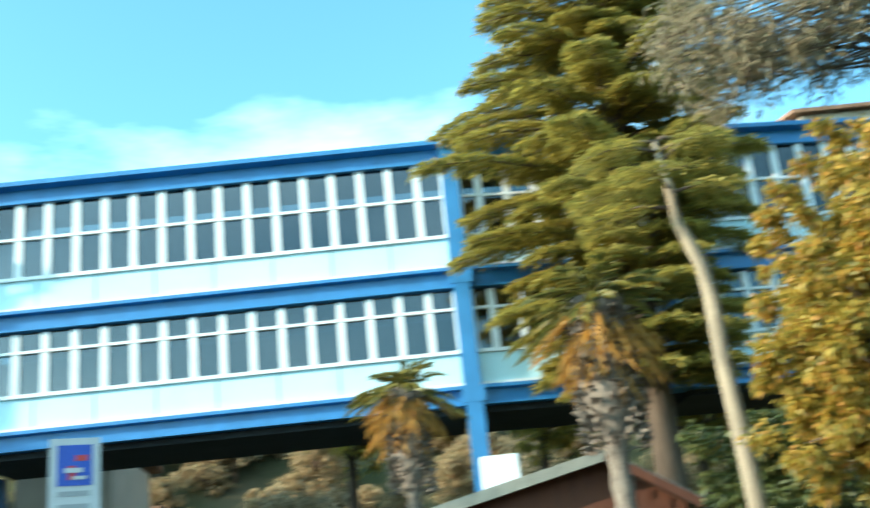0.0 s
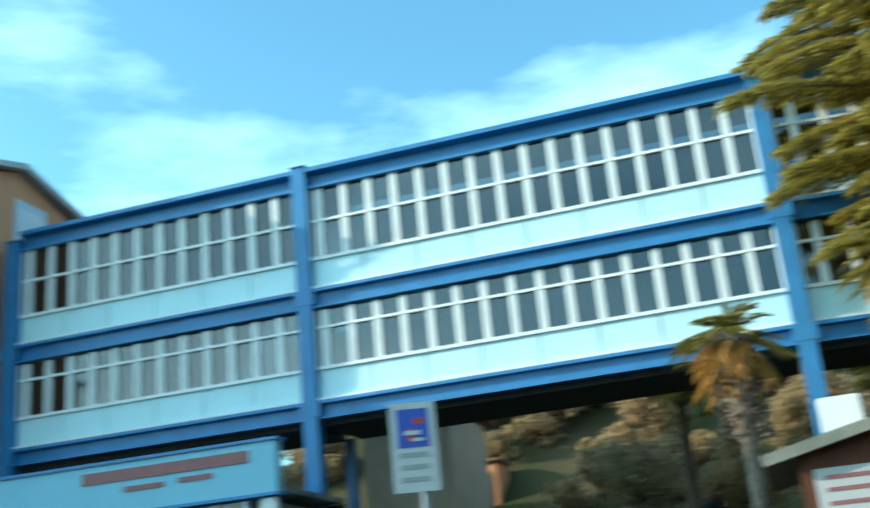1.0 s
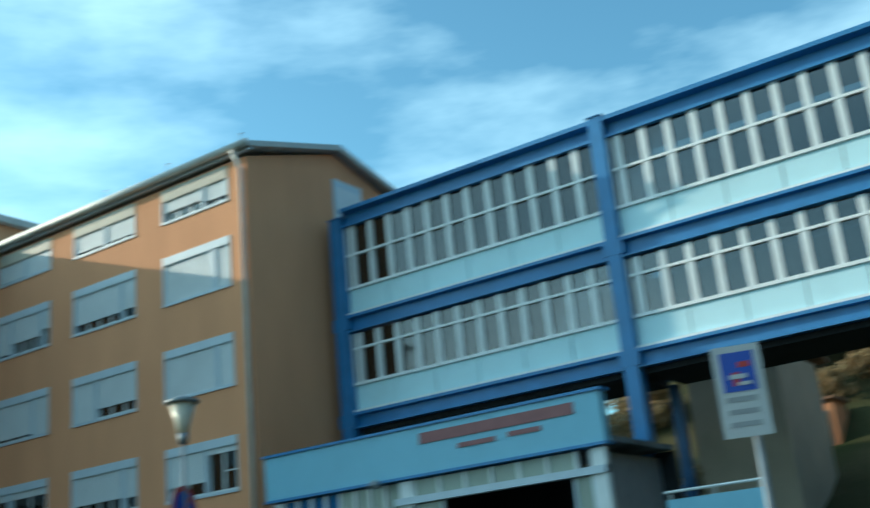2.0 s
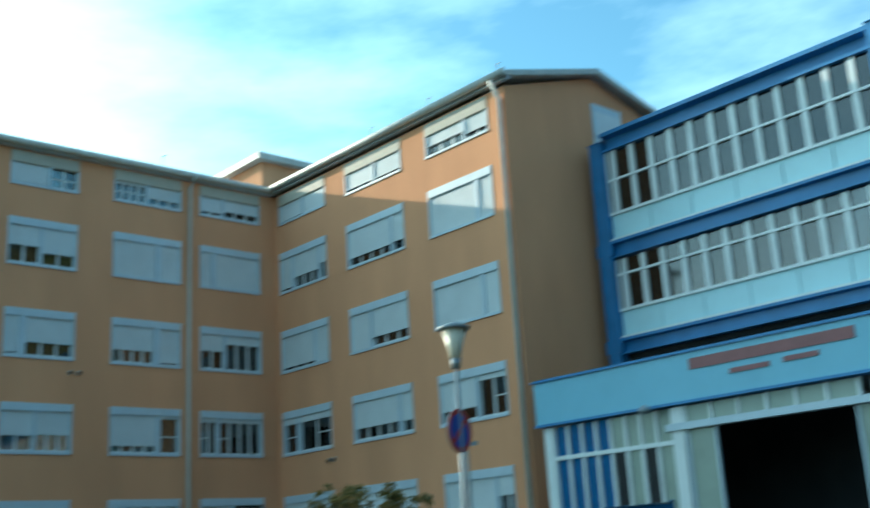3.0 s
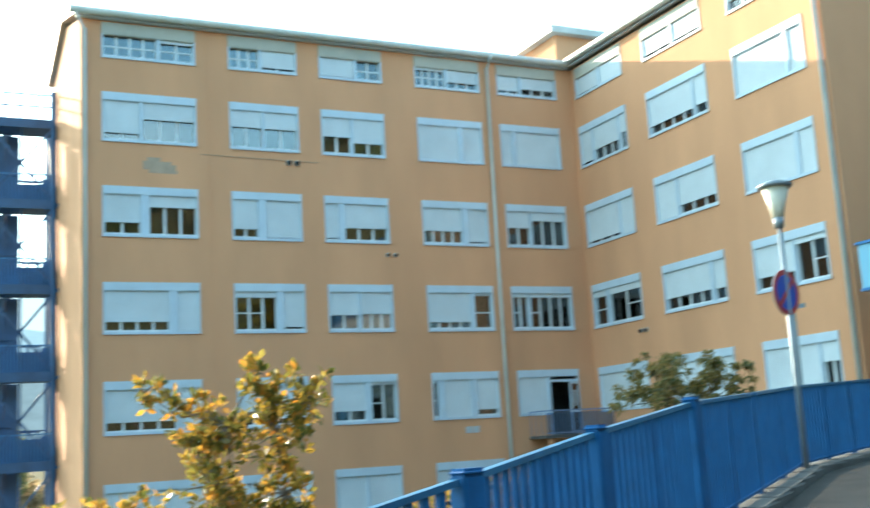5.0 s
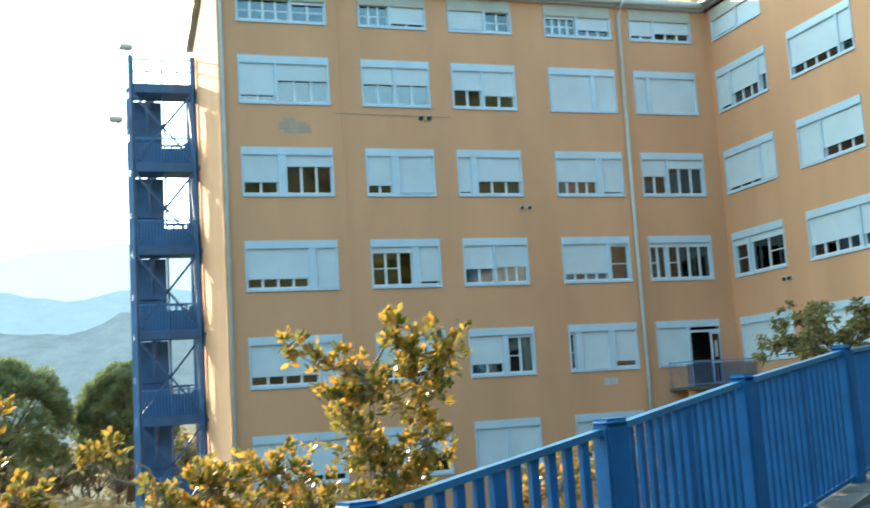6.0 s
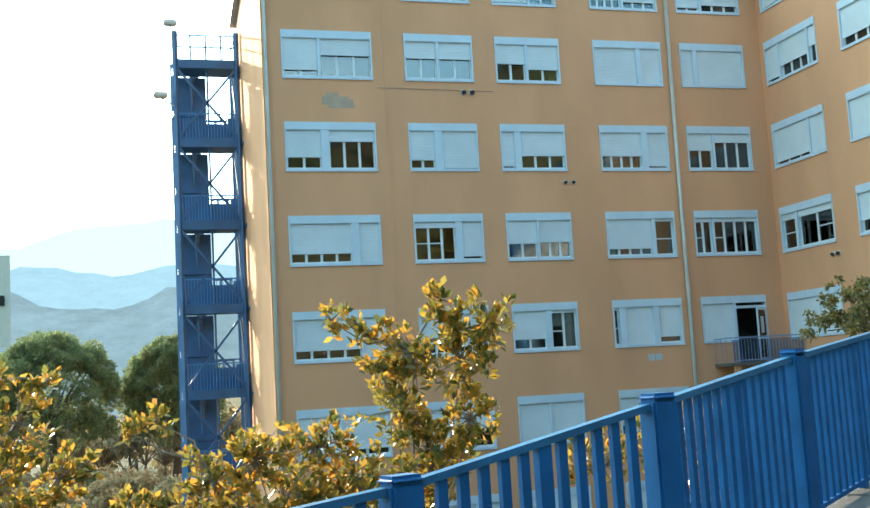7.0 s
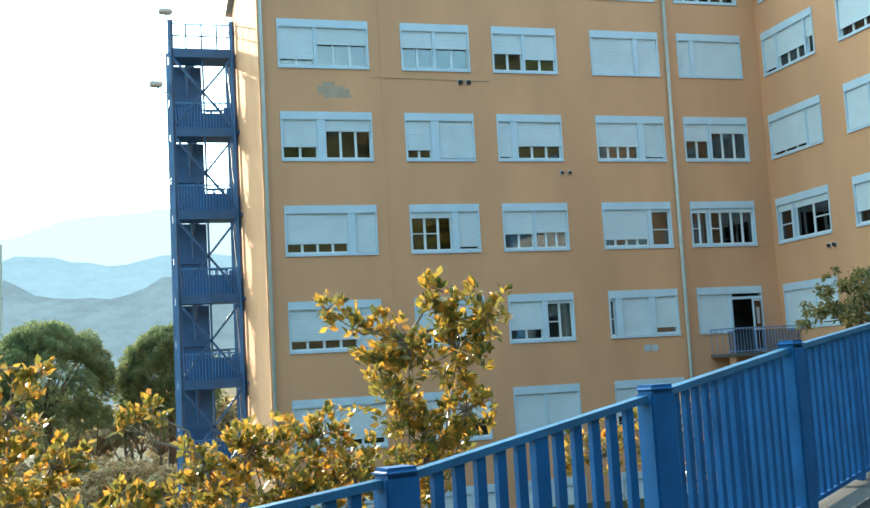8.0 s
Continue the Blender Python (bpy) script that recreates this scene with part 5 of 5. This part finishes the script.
def cedar(foot, top, whorls, label):
    """whorls: height and reach of each tier; boughs are short on the bridge's side."""
    tree = tagged(empty("cedar"), label, "cedar")
    fx, fy, fz = foot
    part("trunk", tube(bmesh.new(), [(fx, fy, fz), (fx + 0.1, fy, (fz + top) / 2), (fx, fy + 0.1, top)], [0.42, 0.3, 0.04], 10), BARK, tree, "", True)
    cs, ws = [], []
    for z, reach in whorls:
        for k in range(9):
            a = 2 * math.pi * (k + rng.uniform(-0.3, 0.3)) / 9 + z
            ln = reach * rng.uniform(0.7, 1.05) * (0.84 + 0.16 * math.sin(a))
            if math.cos(a) > 0.25:
                ln = min(ln, 1.5 / math.cos(a))
            bough(tree, cs, ws, (fx, fy, z + rng.uniform(-0.22, 0.22)), (math.cos(a), math.sin(a), 0.16), ln, rng.uniform(0.1, 0.2), 0.62)
    leaves("foliage", np.concatenate(cs), np.concatenate(ws), 0.2, 0.042, CEDAR, tree, 0.25, "olive-green drooping needle sprays")


TIERS = [(6.0, 3.2), (6.7, 3.6), (7.4, 4.2), (8.3, 4.4), (9.0, 3.6), (9.7, 5.6), (10.4, 4.0), (11.1, 6.2), (11.9, 3.8), (12.8, 4.6), (13.3, 4.2), (13.9, 5.8), (15.0, 3.7), (15.7, 2.8), (16.4, 3.7), (17.4, 3.1), (18.4, 2.7), (19.5, 2.3), (20.6, 1.9), (21.6, 1.1)]
cedar((27.4, -5.75, -1.0), 22.4, TIERS, "tall olive-green cedar with drooping branches in front of the bridge")


def palm(foot, crown_z, size, label):
    """A palm: slim foot, shaggy bulge of old leaf bases, hanging dry leaves and a green crown."""
    tree = tagged(empty("palm"), label, "palm")
    x, y, z = foot
    bm = bmesh.new()
    hs = np.linspace(z, crown_z, 26)
    tube(bm, [(x + 0.03 * math.sin(k), y, h) for k, h in enumerate(hs)], [size * (0.14 + 0.26 * max(0, min(1, (h - (crown_z - 2.2 * size)) / (0.7 * size))) + 0.03 * (k % 2)) for k, h in enumerate(hs)], 12)
    part("trunk", bm, PALM_BARK, tree, "shaggy grey-brown trunk", True)
    k = 700
    a, h = rng.uniform(0, 2 * math.pi, k), rng.uniform(crown_z - 2.3 * size, crown_z - 0.2, k)
    out = np.stack([np.cos(a), np.sin(a), 0 * a], 1)
    leaves("shag", np.stack([np.full(k, x), np.full(k, y), h], 1) + out * (0.36 * size), out + np.array([0, 0, 0.5]), 0.2 * size, 0.1 * size, PALM_BARK, tree, 0.2, "stubs of old leaf bases")
    for name, mat, n, lo, hi, ln, tag in (("dry_frond", DRY_PALM, 40, -1.2, -0.1, 0.9, "hanging dry orange frond"), ("frond", PALM, 30, -0.1, 1.3, 1.15, "green frond")):
        for k in range(n):
            a, e = 2.4 * k, rng.uniform(lo, hi)
            d = np.array([math.cos(a) * math.cos(e), math.sin(a) * math.cos(e), math.sin(e)])
            length = ln * size * rng.uniform(0.8, 1.15)
            t = np.linspace(0.15, 1, 12)[:, None]
            rib = np.array([x, y, crown_z]) + d * length * t - np.array([0, 0, 1]) * (0.45 * length * t ** 2)
            side = np.cross(d, [0, 0, 1])
            side /= np.linalg.norm(side) + 1e-6
            cs = np.concatenate([rib, rib])
            ws = np.concatenate([d + side * 0.9 - np.array([0, 0, 0.3]) + 0 * rib, d - side * 0.9 - np.array([0, 0, 0.3]) + 0 * rib])
            ob = leaves(name, cs, ws, 0.3 * size, 0.04 * size, mat, tree, 0.35)
            del ob["kind"]


palm((14.8, -2.52, -1.0), 4.3, 0.92, "shaggy palm with hanging orange dry fronds")
palm((22.0, 0.45, -1.0), 5.0, 0.92, "small palm with dry fronds beside the bridge column")

# leaning conifer, feathery tree at the roadside and yellowing bush
lean = tagged(empty("leaning_tree"), "leaning conifer with slender pale bent trunk and olive boughs", "tree")
bend = [(12.5, -3.64, -1.2), (12.5, -3.6, 1.09), (12.5, -3.57, 1.9), (12.5, -3.53, 2.82), (12.5, -3.53, 3.5), (12.5, -3.5, 3.92), (12.5, -3.39, 4.25), (12.5, -3.3, 4.52), (12.5, -3.28, 4.96), (12.5, -3.2, 5.6)]
part("trunk", tube(bmesh.new(), bend, [0.12, 0.105, 0.1, 0.095, 0.09, 0.085, 0.08, 0.07, 0.06, 0.03], 10), PALE_BARK, lean, "", True)
cs, ws = [], []
for z, a, ln in ((4.7, 1.5, 1.0), (4.9, 4.6, 0.7), (4.95, 2.6, 1.0), (5.1, 1.2, 1.1), (5.2, 4.9, 0.75), (5.3, 0.3, 0.8), (5.35, 3.6, 0.9), (5.45, 1.8, 1.0), (5.5, 4.4, 0.6), (5.6, 1.4, 0.8), (5.65, 5.2, 0.5)):
    bough(lean, cs, ws, (12.5, -3.28, z), (math.cos(a), math.sin(a), 0.12), ln, 0.2, 0.36, 0.028)
leaves("foliage", np.concatenate(cs), np.concatenate(ws), 0.1, 0.02, CEDAR, lean, 0.25, "olive-green needle sprays")
feather = tagged(empty("feathery_tree"), "thin-leaved grey-brown tree with fine hanging twigs", "tree")
part("trunk", tube(bmesh.new(), [(13.2, -7.6, -1.2), (13.1, -7.5, 3.0), (13.0, -7.3, 6.6), (12.9, -7.0, 8.6)], [0.16, 0.14, 0.11, 0.05], 10), BARK, feather, "", True)
bm = bmesh.new()
crown = spread((13.0, -5.2, 7.25), (1.2, 1.85, 1.0), 95, 0.42)
for c, r in crown:
    limbs(bm, (13.0, -7.3 + 0.3 * float(rng.uniform(-1, 1)), float(rng.uniform(6.2, 8.2))), [c], 0.028)
    limbs(bm, c, [tuple(np.array(c) + w * r) for w in sphere_ways(5)], 0.008)
part("limb", bm, BARK, feather, "", True)
cs = np.concatenate([np.array(c) + sphere_ways(85) * r * rng.uniform(0.2, 1, (85, 1)) for c, r in crown])
leaves("crown", cs, sphere_ways(len(cs)) + np.array([0, 0, -0.5]), 0.12, 0.028, OLIVE, feather, 0.5, "sparse grey-tan leaves")
leafy_tree("bush", (11.1, -5.3, -1.2), 2.5, 0.1, spread((11.1, -5.15, 2.5), (1.0, 1.65, 2.4), 150, 0.45), 100000, 0.1, BUSH, BARK, "large bush with yellow-green and orange leaves", "bush")
leafy_tree("bush", (14.5, -4.9, -1.0), 1.0, 0.1, spread((14.5, -4.6, 1.4), (0.9, 1.0, 1.2), 40, 0.45), 14000, 0.12, HEDGE, BARK, "dark green bush beside the hut", "bush")

# ---- wooden hut ----
hut = tagged(empty("wooden_hut"), "red-brown wooden hut with a low grey roof", "hut")
HX, HY, HZ = 17.4, -2.72, 2.62
part("wall", one(WORLD, HX + 0.3, HX + 5, -0.8, HZ - 0.86, HY - 1.2, HY + 2.4), WOOD, hut)
bm = bmesh.new()
vs = [bm.verts.new(p) for x in (HX + 0.3, HX + 5) for p in ((x, HY - 1.2, HZ - 0.86), (x, HY + 2.4, HZ - 0.86), (x, HY + 2.4, HZ - 0.64), (x, HY, HZ - 0.1))]
for f in ((0, 1, 2, 3), (7, 6, 5, 4), (0, 4, 5, 1), (1, 5, 6, 2), (2, 6, 7, 3), (3, 7, 4, 0)):
    bm.faces.new([vs[i] for i in f])
part("gable", bm, WOOD, hut)
part("roof", beam(bmesh.new(), (HX + 2.6, HY, HZ), (HX + 2.6, HY + 2.9, HZ - 0.65), 5.2, 0.1), FELT, hut, "grey felt roof slope")
part("roof", beam(bmesh.new(), (HX + 2.6, HY, HZ), (HX + 2.6, HY - 1.4, HZ - 0.88), 5.2, 0.1), FELT, hut, "grey felt roof slope")
part("fascia_board", beam(bmesh.new(), (HX - 0.02, HY, HZ - 0.06), (HX - 0.02, HY + 2.9, HZ - 0.71), 0.04, 0.14), FELT, hut)
part("fascia_board", beam(bmesh.new(), (HX - 0.02, HY, HZ - 0.06), (HX - 0.02, HY - 1.4, HZ - 0.94), 0.04, 0.14), WOOD, hut)
for k in range(14):
    y = HY - 1.2 + k * 0.257
    part("board", one(WORLD, HX + 0.27, HX + 0.298, -0.8, HZ - 0.16 - (0.225 * (y + 0.25 - HY) if y > HY else 0.64 * (HY - y)), y, y + 0.245), WOOD, hut)
banner = tagged(empty("banner"), "white banner with red print on the hut wall", "banner")
part("sheet", one(WORLD, HX + 0.22, HX + 0.25, 1.05, 1.75, HY + 0.9, HY + 2.2), SIGN_WHITE, banner)
for v in (1.2, 1.4, 1.58):
    part("print_line", one(WORLD, HX + 0.21, HX + 0.218, v, v + 0.06, HY + 1.05 + (v - 1.2) * 0.3, HY + 2.05), LETTER, banner, "faded red line of print")
wbox = tagged(empty("white_cabinet"), "white square cabinet board beside the bridge column", "cabinet")
bm = one(WORLD, 19.0, 19.3, 2.38, 3.02, -1.48, -0.82)
bmesh.ops.bevel(bm, geom=bm.edges[:], offset=0.02, segments=2, affect="EDGES")
part("case", bm, WHITE, wbox)
part("leg", one(WORLD, 19.1, 19.2, -0.6, 2.35, -1.2, -1.05), GALV, wbox)

# ---- bank behind the bridge ----
for x, y, w, d, z0, h in ((38.6, 11.4, 3.4, 5, 1.2, 6.6), (52, 34, 9, 8, 3, 6.5), (43, -20.6, 3.6, 8, 4, 16.2)):
    hs = tagged(empty("house"), "beige rendered house on the bank behind the bridge", "house")
    W = Wall((x, 0, 0), (0, 1, 0), (-1, 0, 0))
    holes = [(y + k, y + k + 1.0, z0 + h - 2.3, z0 + h - 0.9) for k in (1.2, 3.6, 6.0) if k + 1.2 < w]
    part("wall", pierced(bmesh.new(), W, y, y + w, z0 - 6, z0 + h, holes, 0.3), BEIGE, hs)
    part("wall", one(WORLD, x + 0.31, x + d, z0 - 6, z0 + h - 0.01, y + 0.01, y + w - 0.01), BEIGE, hs)
    for a, b, c, e in holes:
        part("shutter", one(W, a, b, c, e, -0.2, -0.12), ROOM, hs)
    part("roof", beam(bmesh.new(), (x - 0.4, y + w / 2, z0 + h + 0.1), (x + d / 2, y + w / 2, z0 + h + 1.2), w + 0.8, 0.16), TILE, hs)
    part("roof", beam(bmesh.new(), (x + d + 0.4, y + w / 2, z0 + h + 0.1), (x + d / 2, y + w / 2, z0 + h + 1.2), w + 0.8, 0.16), TILE, hs)
for k in range(64):
    x, y = rng.uniform(38.5, 57), -22 + 1.05 * k + rng.uniform(-1, 1)
    if 7.6 < y < 15.0 and x < 49:
        continue
    g = ground_height(x, y)
    r = rng.uniform(1.1, 2.1)
    leafy_tree("bank_tree", (x, y, g - 0.2), r * 0.9, 0.13, spread((x, y, g + 1.4 * r), (r, r, r * 0.9), 16, 0.75 * r / 1.6), 2200, 0.24, (BROWN_BUSH, OLIVE, BROWN_BUSH, BROWN_BUSH)[k % 4], BARK, ("brown winter tree on the bank", "grey-green tree on the bank", "brown winter tree on the bank", "brown winter tree on the bank")[k % 4], "tree")
for x, y, h in ((37.6, 2.9, 9), (36, -3.5, 9), (35.5, -8.5, 8), (37, -12.5, 8)):
    g = ground_height(x, y)
    leafy_tree("dark_tree", (x, y, g - 0.2), h * 0.6, 0.3, spread((x, y, g + h * 0.75), (1.8, 1.8, 2.2), 20, 0.8), 4500, 0.26, CEDAR, BARK, "dark evergreen tree standing behind the bridge", "tree")

for k in range(70):
    x, y = float(rng.uniform(43, 58)), float(rng.uniform(-8, 24))
    if 9.0 < y < 14.6 and x < 49:
        continue
    g, r = ground_height(x, y), float(rng.uniform(0.7, 1.3))
    leafy_tree("bank_shrub", (x, y, g - 0.1), 0.6, 0.06, spread((x, y, g + 0.8), (r, r, 0.7), 9, 0.55), 1100, 0.2, BROWN_BUSH, BARK, "tangled brown winter shrub on the bank", "shrub")

# sunlit kiosk on the bank
kiosk = tagged(empty("kiosk"), "small orange-tan kiosk on the bank", "kiosk")
bm = one(WORLD, 46.0, 48.0, 3.0, 6.75, 11.65, 12.95)
bmesh.ops.bevel(bm, geom=bm.edges[:], offset=0.03, segments=1, affect="EDGES")
part("wall", bm, STUCCO, kiosk)
part("roof", one(WORLD, 45.85, 48.15, 6.753, 6.87, 11.5, 13.1), TILE, kiosk)
part("shutter", one(WORLD, 45.95, 45.996, 4.9, 6.3, 11.95, 12.6), ROOM, kiosk)

# parapet beside the lobby
parapet = tagged(empty("parapet"), "pale blue parapet panel with a white top rail", "parapet")
part("panel", one(WORLD, 26.0, 26.08, -0.4, 2.05, 8.4, 10.9), FASCIA, parapet)
part("top_rail", tube(bmesh.new(), [(26.04, 8.35, 2.24), (26.04, 10.95, 2.24)], 0.035, 8), WHITE, parapet)
for y in (8.5, 9.65, 10.8):
    part("stanchion", tube(bmesh.new(), [(26.04, y, 2.05), (26.04, y, 2.24)], 0.025, 8), WHITE, parapet)


def car(name, x, y, turn, paint, label):
    """A parked hatchback: shaped body, glazed cabin, wheels with tyres and rims."""
    ob = tagged(empty(name, (x, y, ground_height(x, y))), label, "car", "parked cars")
    ob.rotation_euler = (0, 0, turn)

    def shell(prof, w0, w1):
        bm = bmesh.new()
        n = len(prof)
        a, b = [bm.verts.new((u, -w0 if v < 1 else -w1, v)) for u, v in prof], [bm.verts.new((u, w0 if v < 1 else w1, v)) for u, v in prof]
        for k in range(n):
            bm.faces.new((a[k], a[(k + 1) % n], b[(k + 1) % n], b[k]))
        bm.faces.new(a[::-1])
        bm.faces.new(b)
        bmesh.ops.bevel(bm, geom=bm.edges[:], offset=0.04, segments=2, affect="EDGES")
        return bm

    part("body", shell([(-1.95, 0.3), (-1.98, 0.62), (-1.85, 0.92), (-0.9, 0.98), (1.7, 0.98), (1.92, 0.85), (1.95, 0.3)], 0.84, 0.84), paint, ob, "", True)
    part("roof", shell([(-0.5, 1.42), (-0.35, 1.48), (1.0, 1.47), (1.2, 1.4)], 0.6, 0.6), paint, ob, "", True)
    part("cabin_glass", shell([(-1.1, 0.985), (-0.45, 1.43), (1.15, 1.42), (1.6, 0.985)], 0.78, 0.62), BLACK, ob, "dark glazed cabin", True)
    for u in (-1.25, 1.2):
        for w in (-0.8, 0.8):
            wh = part("wheel", tube(bmesh.new(), [(u, w - 0.09, 0.3), (u, w + 0.09, 0.3)], 0.3, 18), BLACK, ob)
            part("rim", tube(bmesh.new(), [(u, w - 0.1, 0.3), (u, w + 0.1, 0.3)], 0.18, 14), GALV, wh)
    for w in (-0.6, 0.6):
        part("headlight", one(WORLD, -1.99, -1.9, 0.62, 0.78, w - 0.16, w + 0.16), DIFFUSER, ob)
    return ob


CAR_SILVER = material("silver_car_paint", (0.4, 0.44, 0.48), 0.3, 0.5, vary=0.05, scale=1)
CAR_RED = material("red_car_paint", (0.22, 0.03, 0.03), 0.3, 0.1, vary=0.05, scale=1)
for y, paint, lab in ((8.4, CAR_SILVER, "silver parked car on the bank"), (5.6, CAR_SILVER, "silver-blue parked car on the bank"), (2.9, CAR_RED, "dark red parked car on the bank")):
    car("parked_car", 41.0, y, radians(8), paint, lab)

for k in range(64):
    x, y = float(rng.uniform(-9, 7)), float(rng.uniform(48, 68))
    g = ground_height(x, y)
    r = float(rng.uniform(0.6, 1.1))
    leafy_tree("valley_shrub", (x, y, g - 0.1), 0.6, 0.05, spread((x, y, g + 0.9), (r, r, 0.6), 7, 0.5), 700, 0.22, BROWN_BUSH, BARK, "low brown winter shrub on the valley floor", "shrub")

# wooded hillside across the road, mirrored in the panes
for k in range(46):
    x, y = -60 + 2.9 * k + float(rng.uniform(-2, 2)), -26 - float(rng.uniform(0, 60))
    g = ground_height(x, y)
    leafy_tree("hillside_tree", (x, y, g - 0.2), 3.2, 0.2, spread((x, y, g + 5.0), (3.0, 3.0, 2.8), 12, 1.4), 900, 0.8, (OLIVE, PINE, HEDGE)[k % 3], BARK, "grey-green tree on the hillside across the road", "tree")
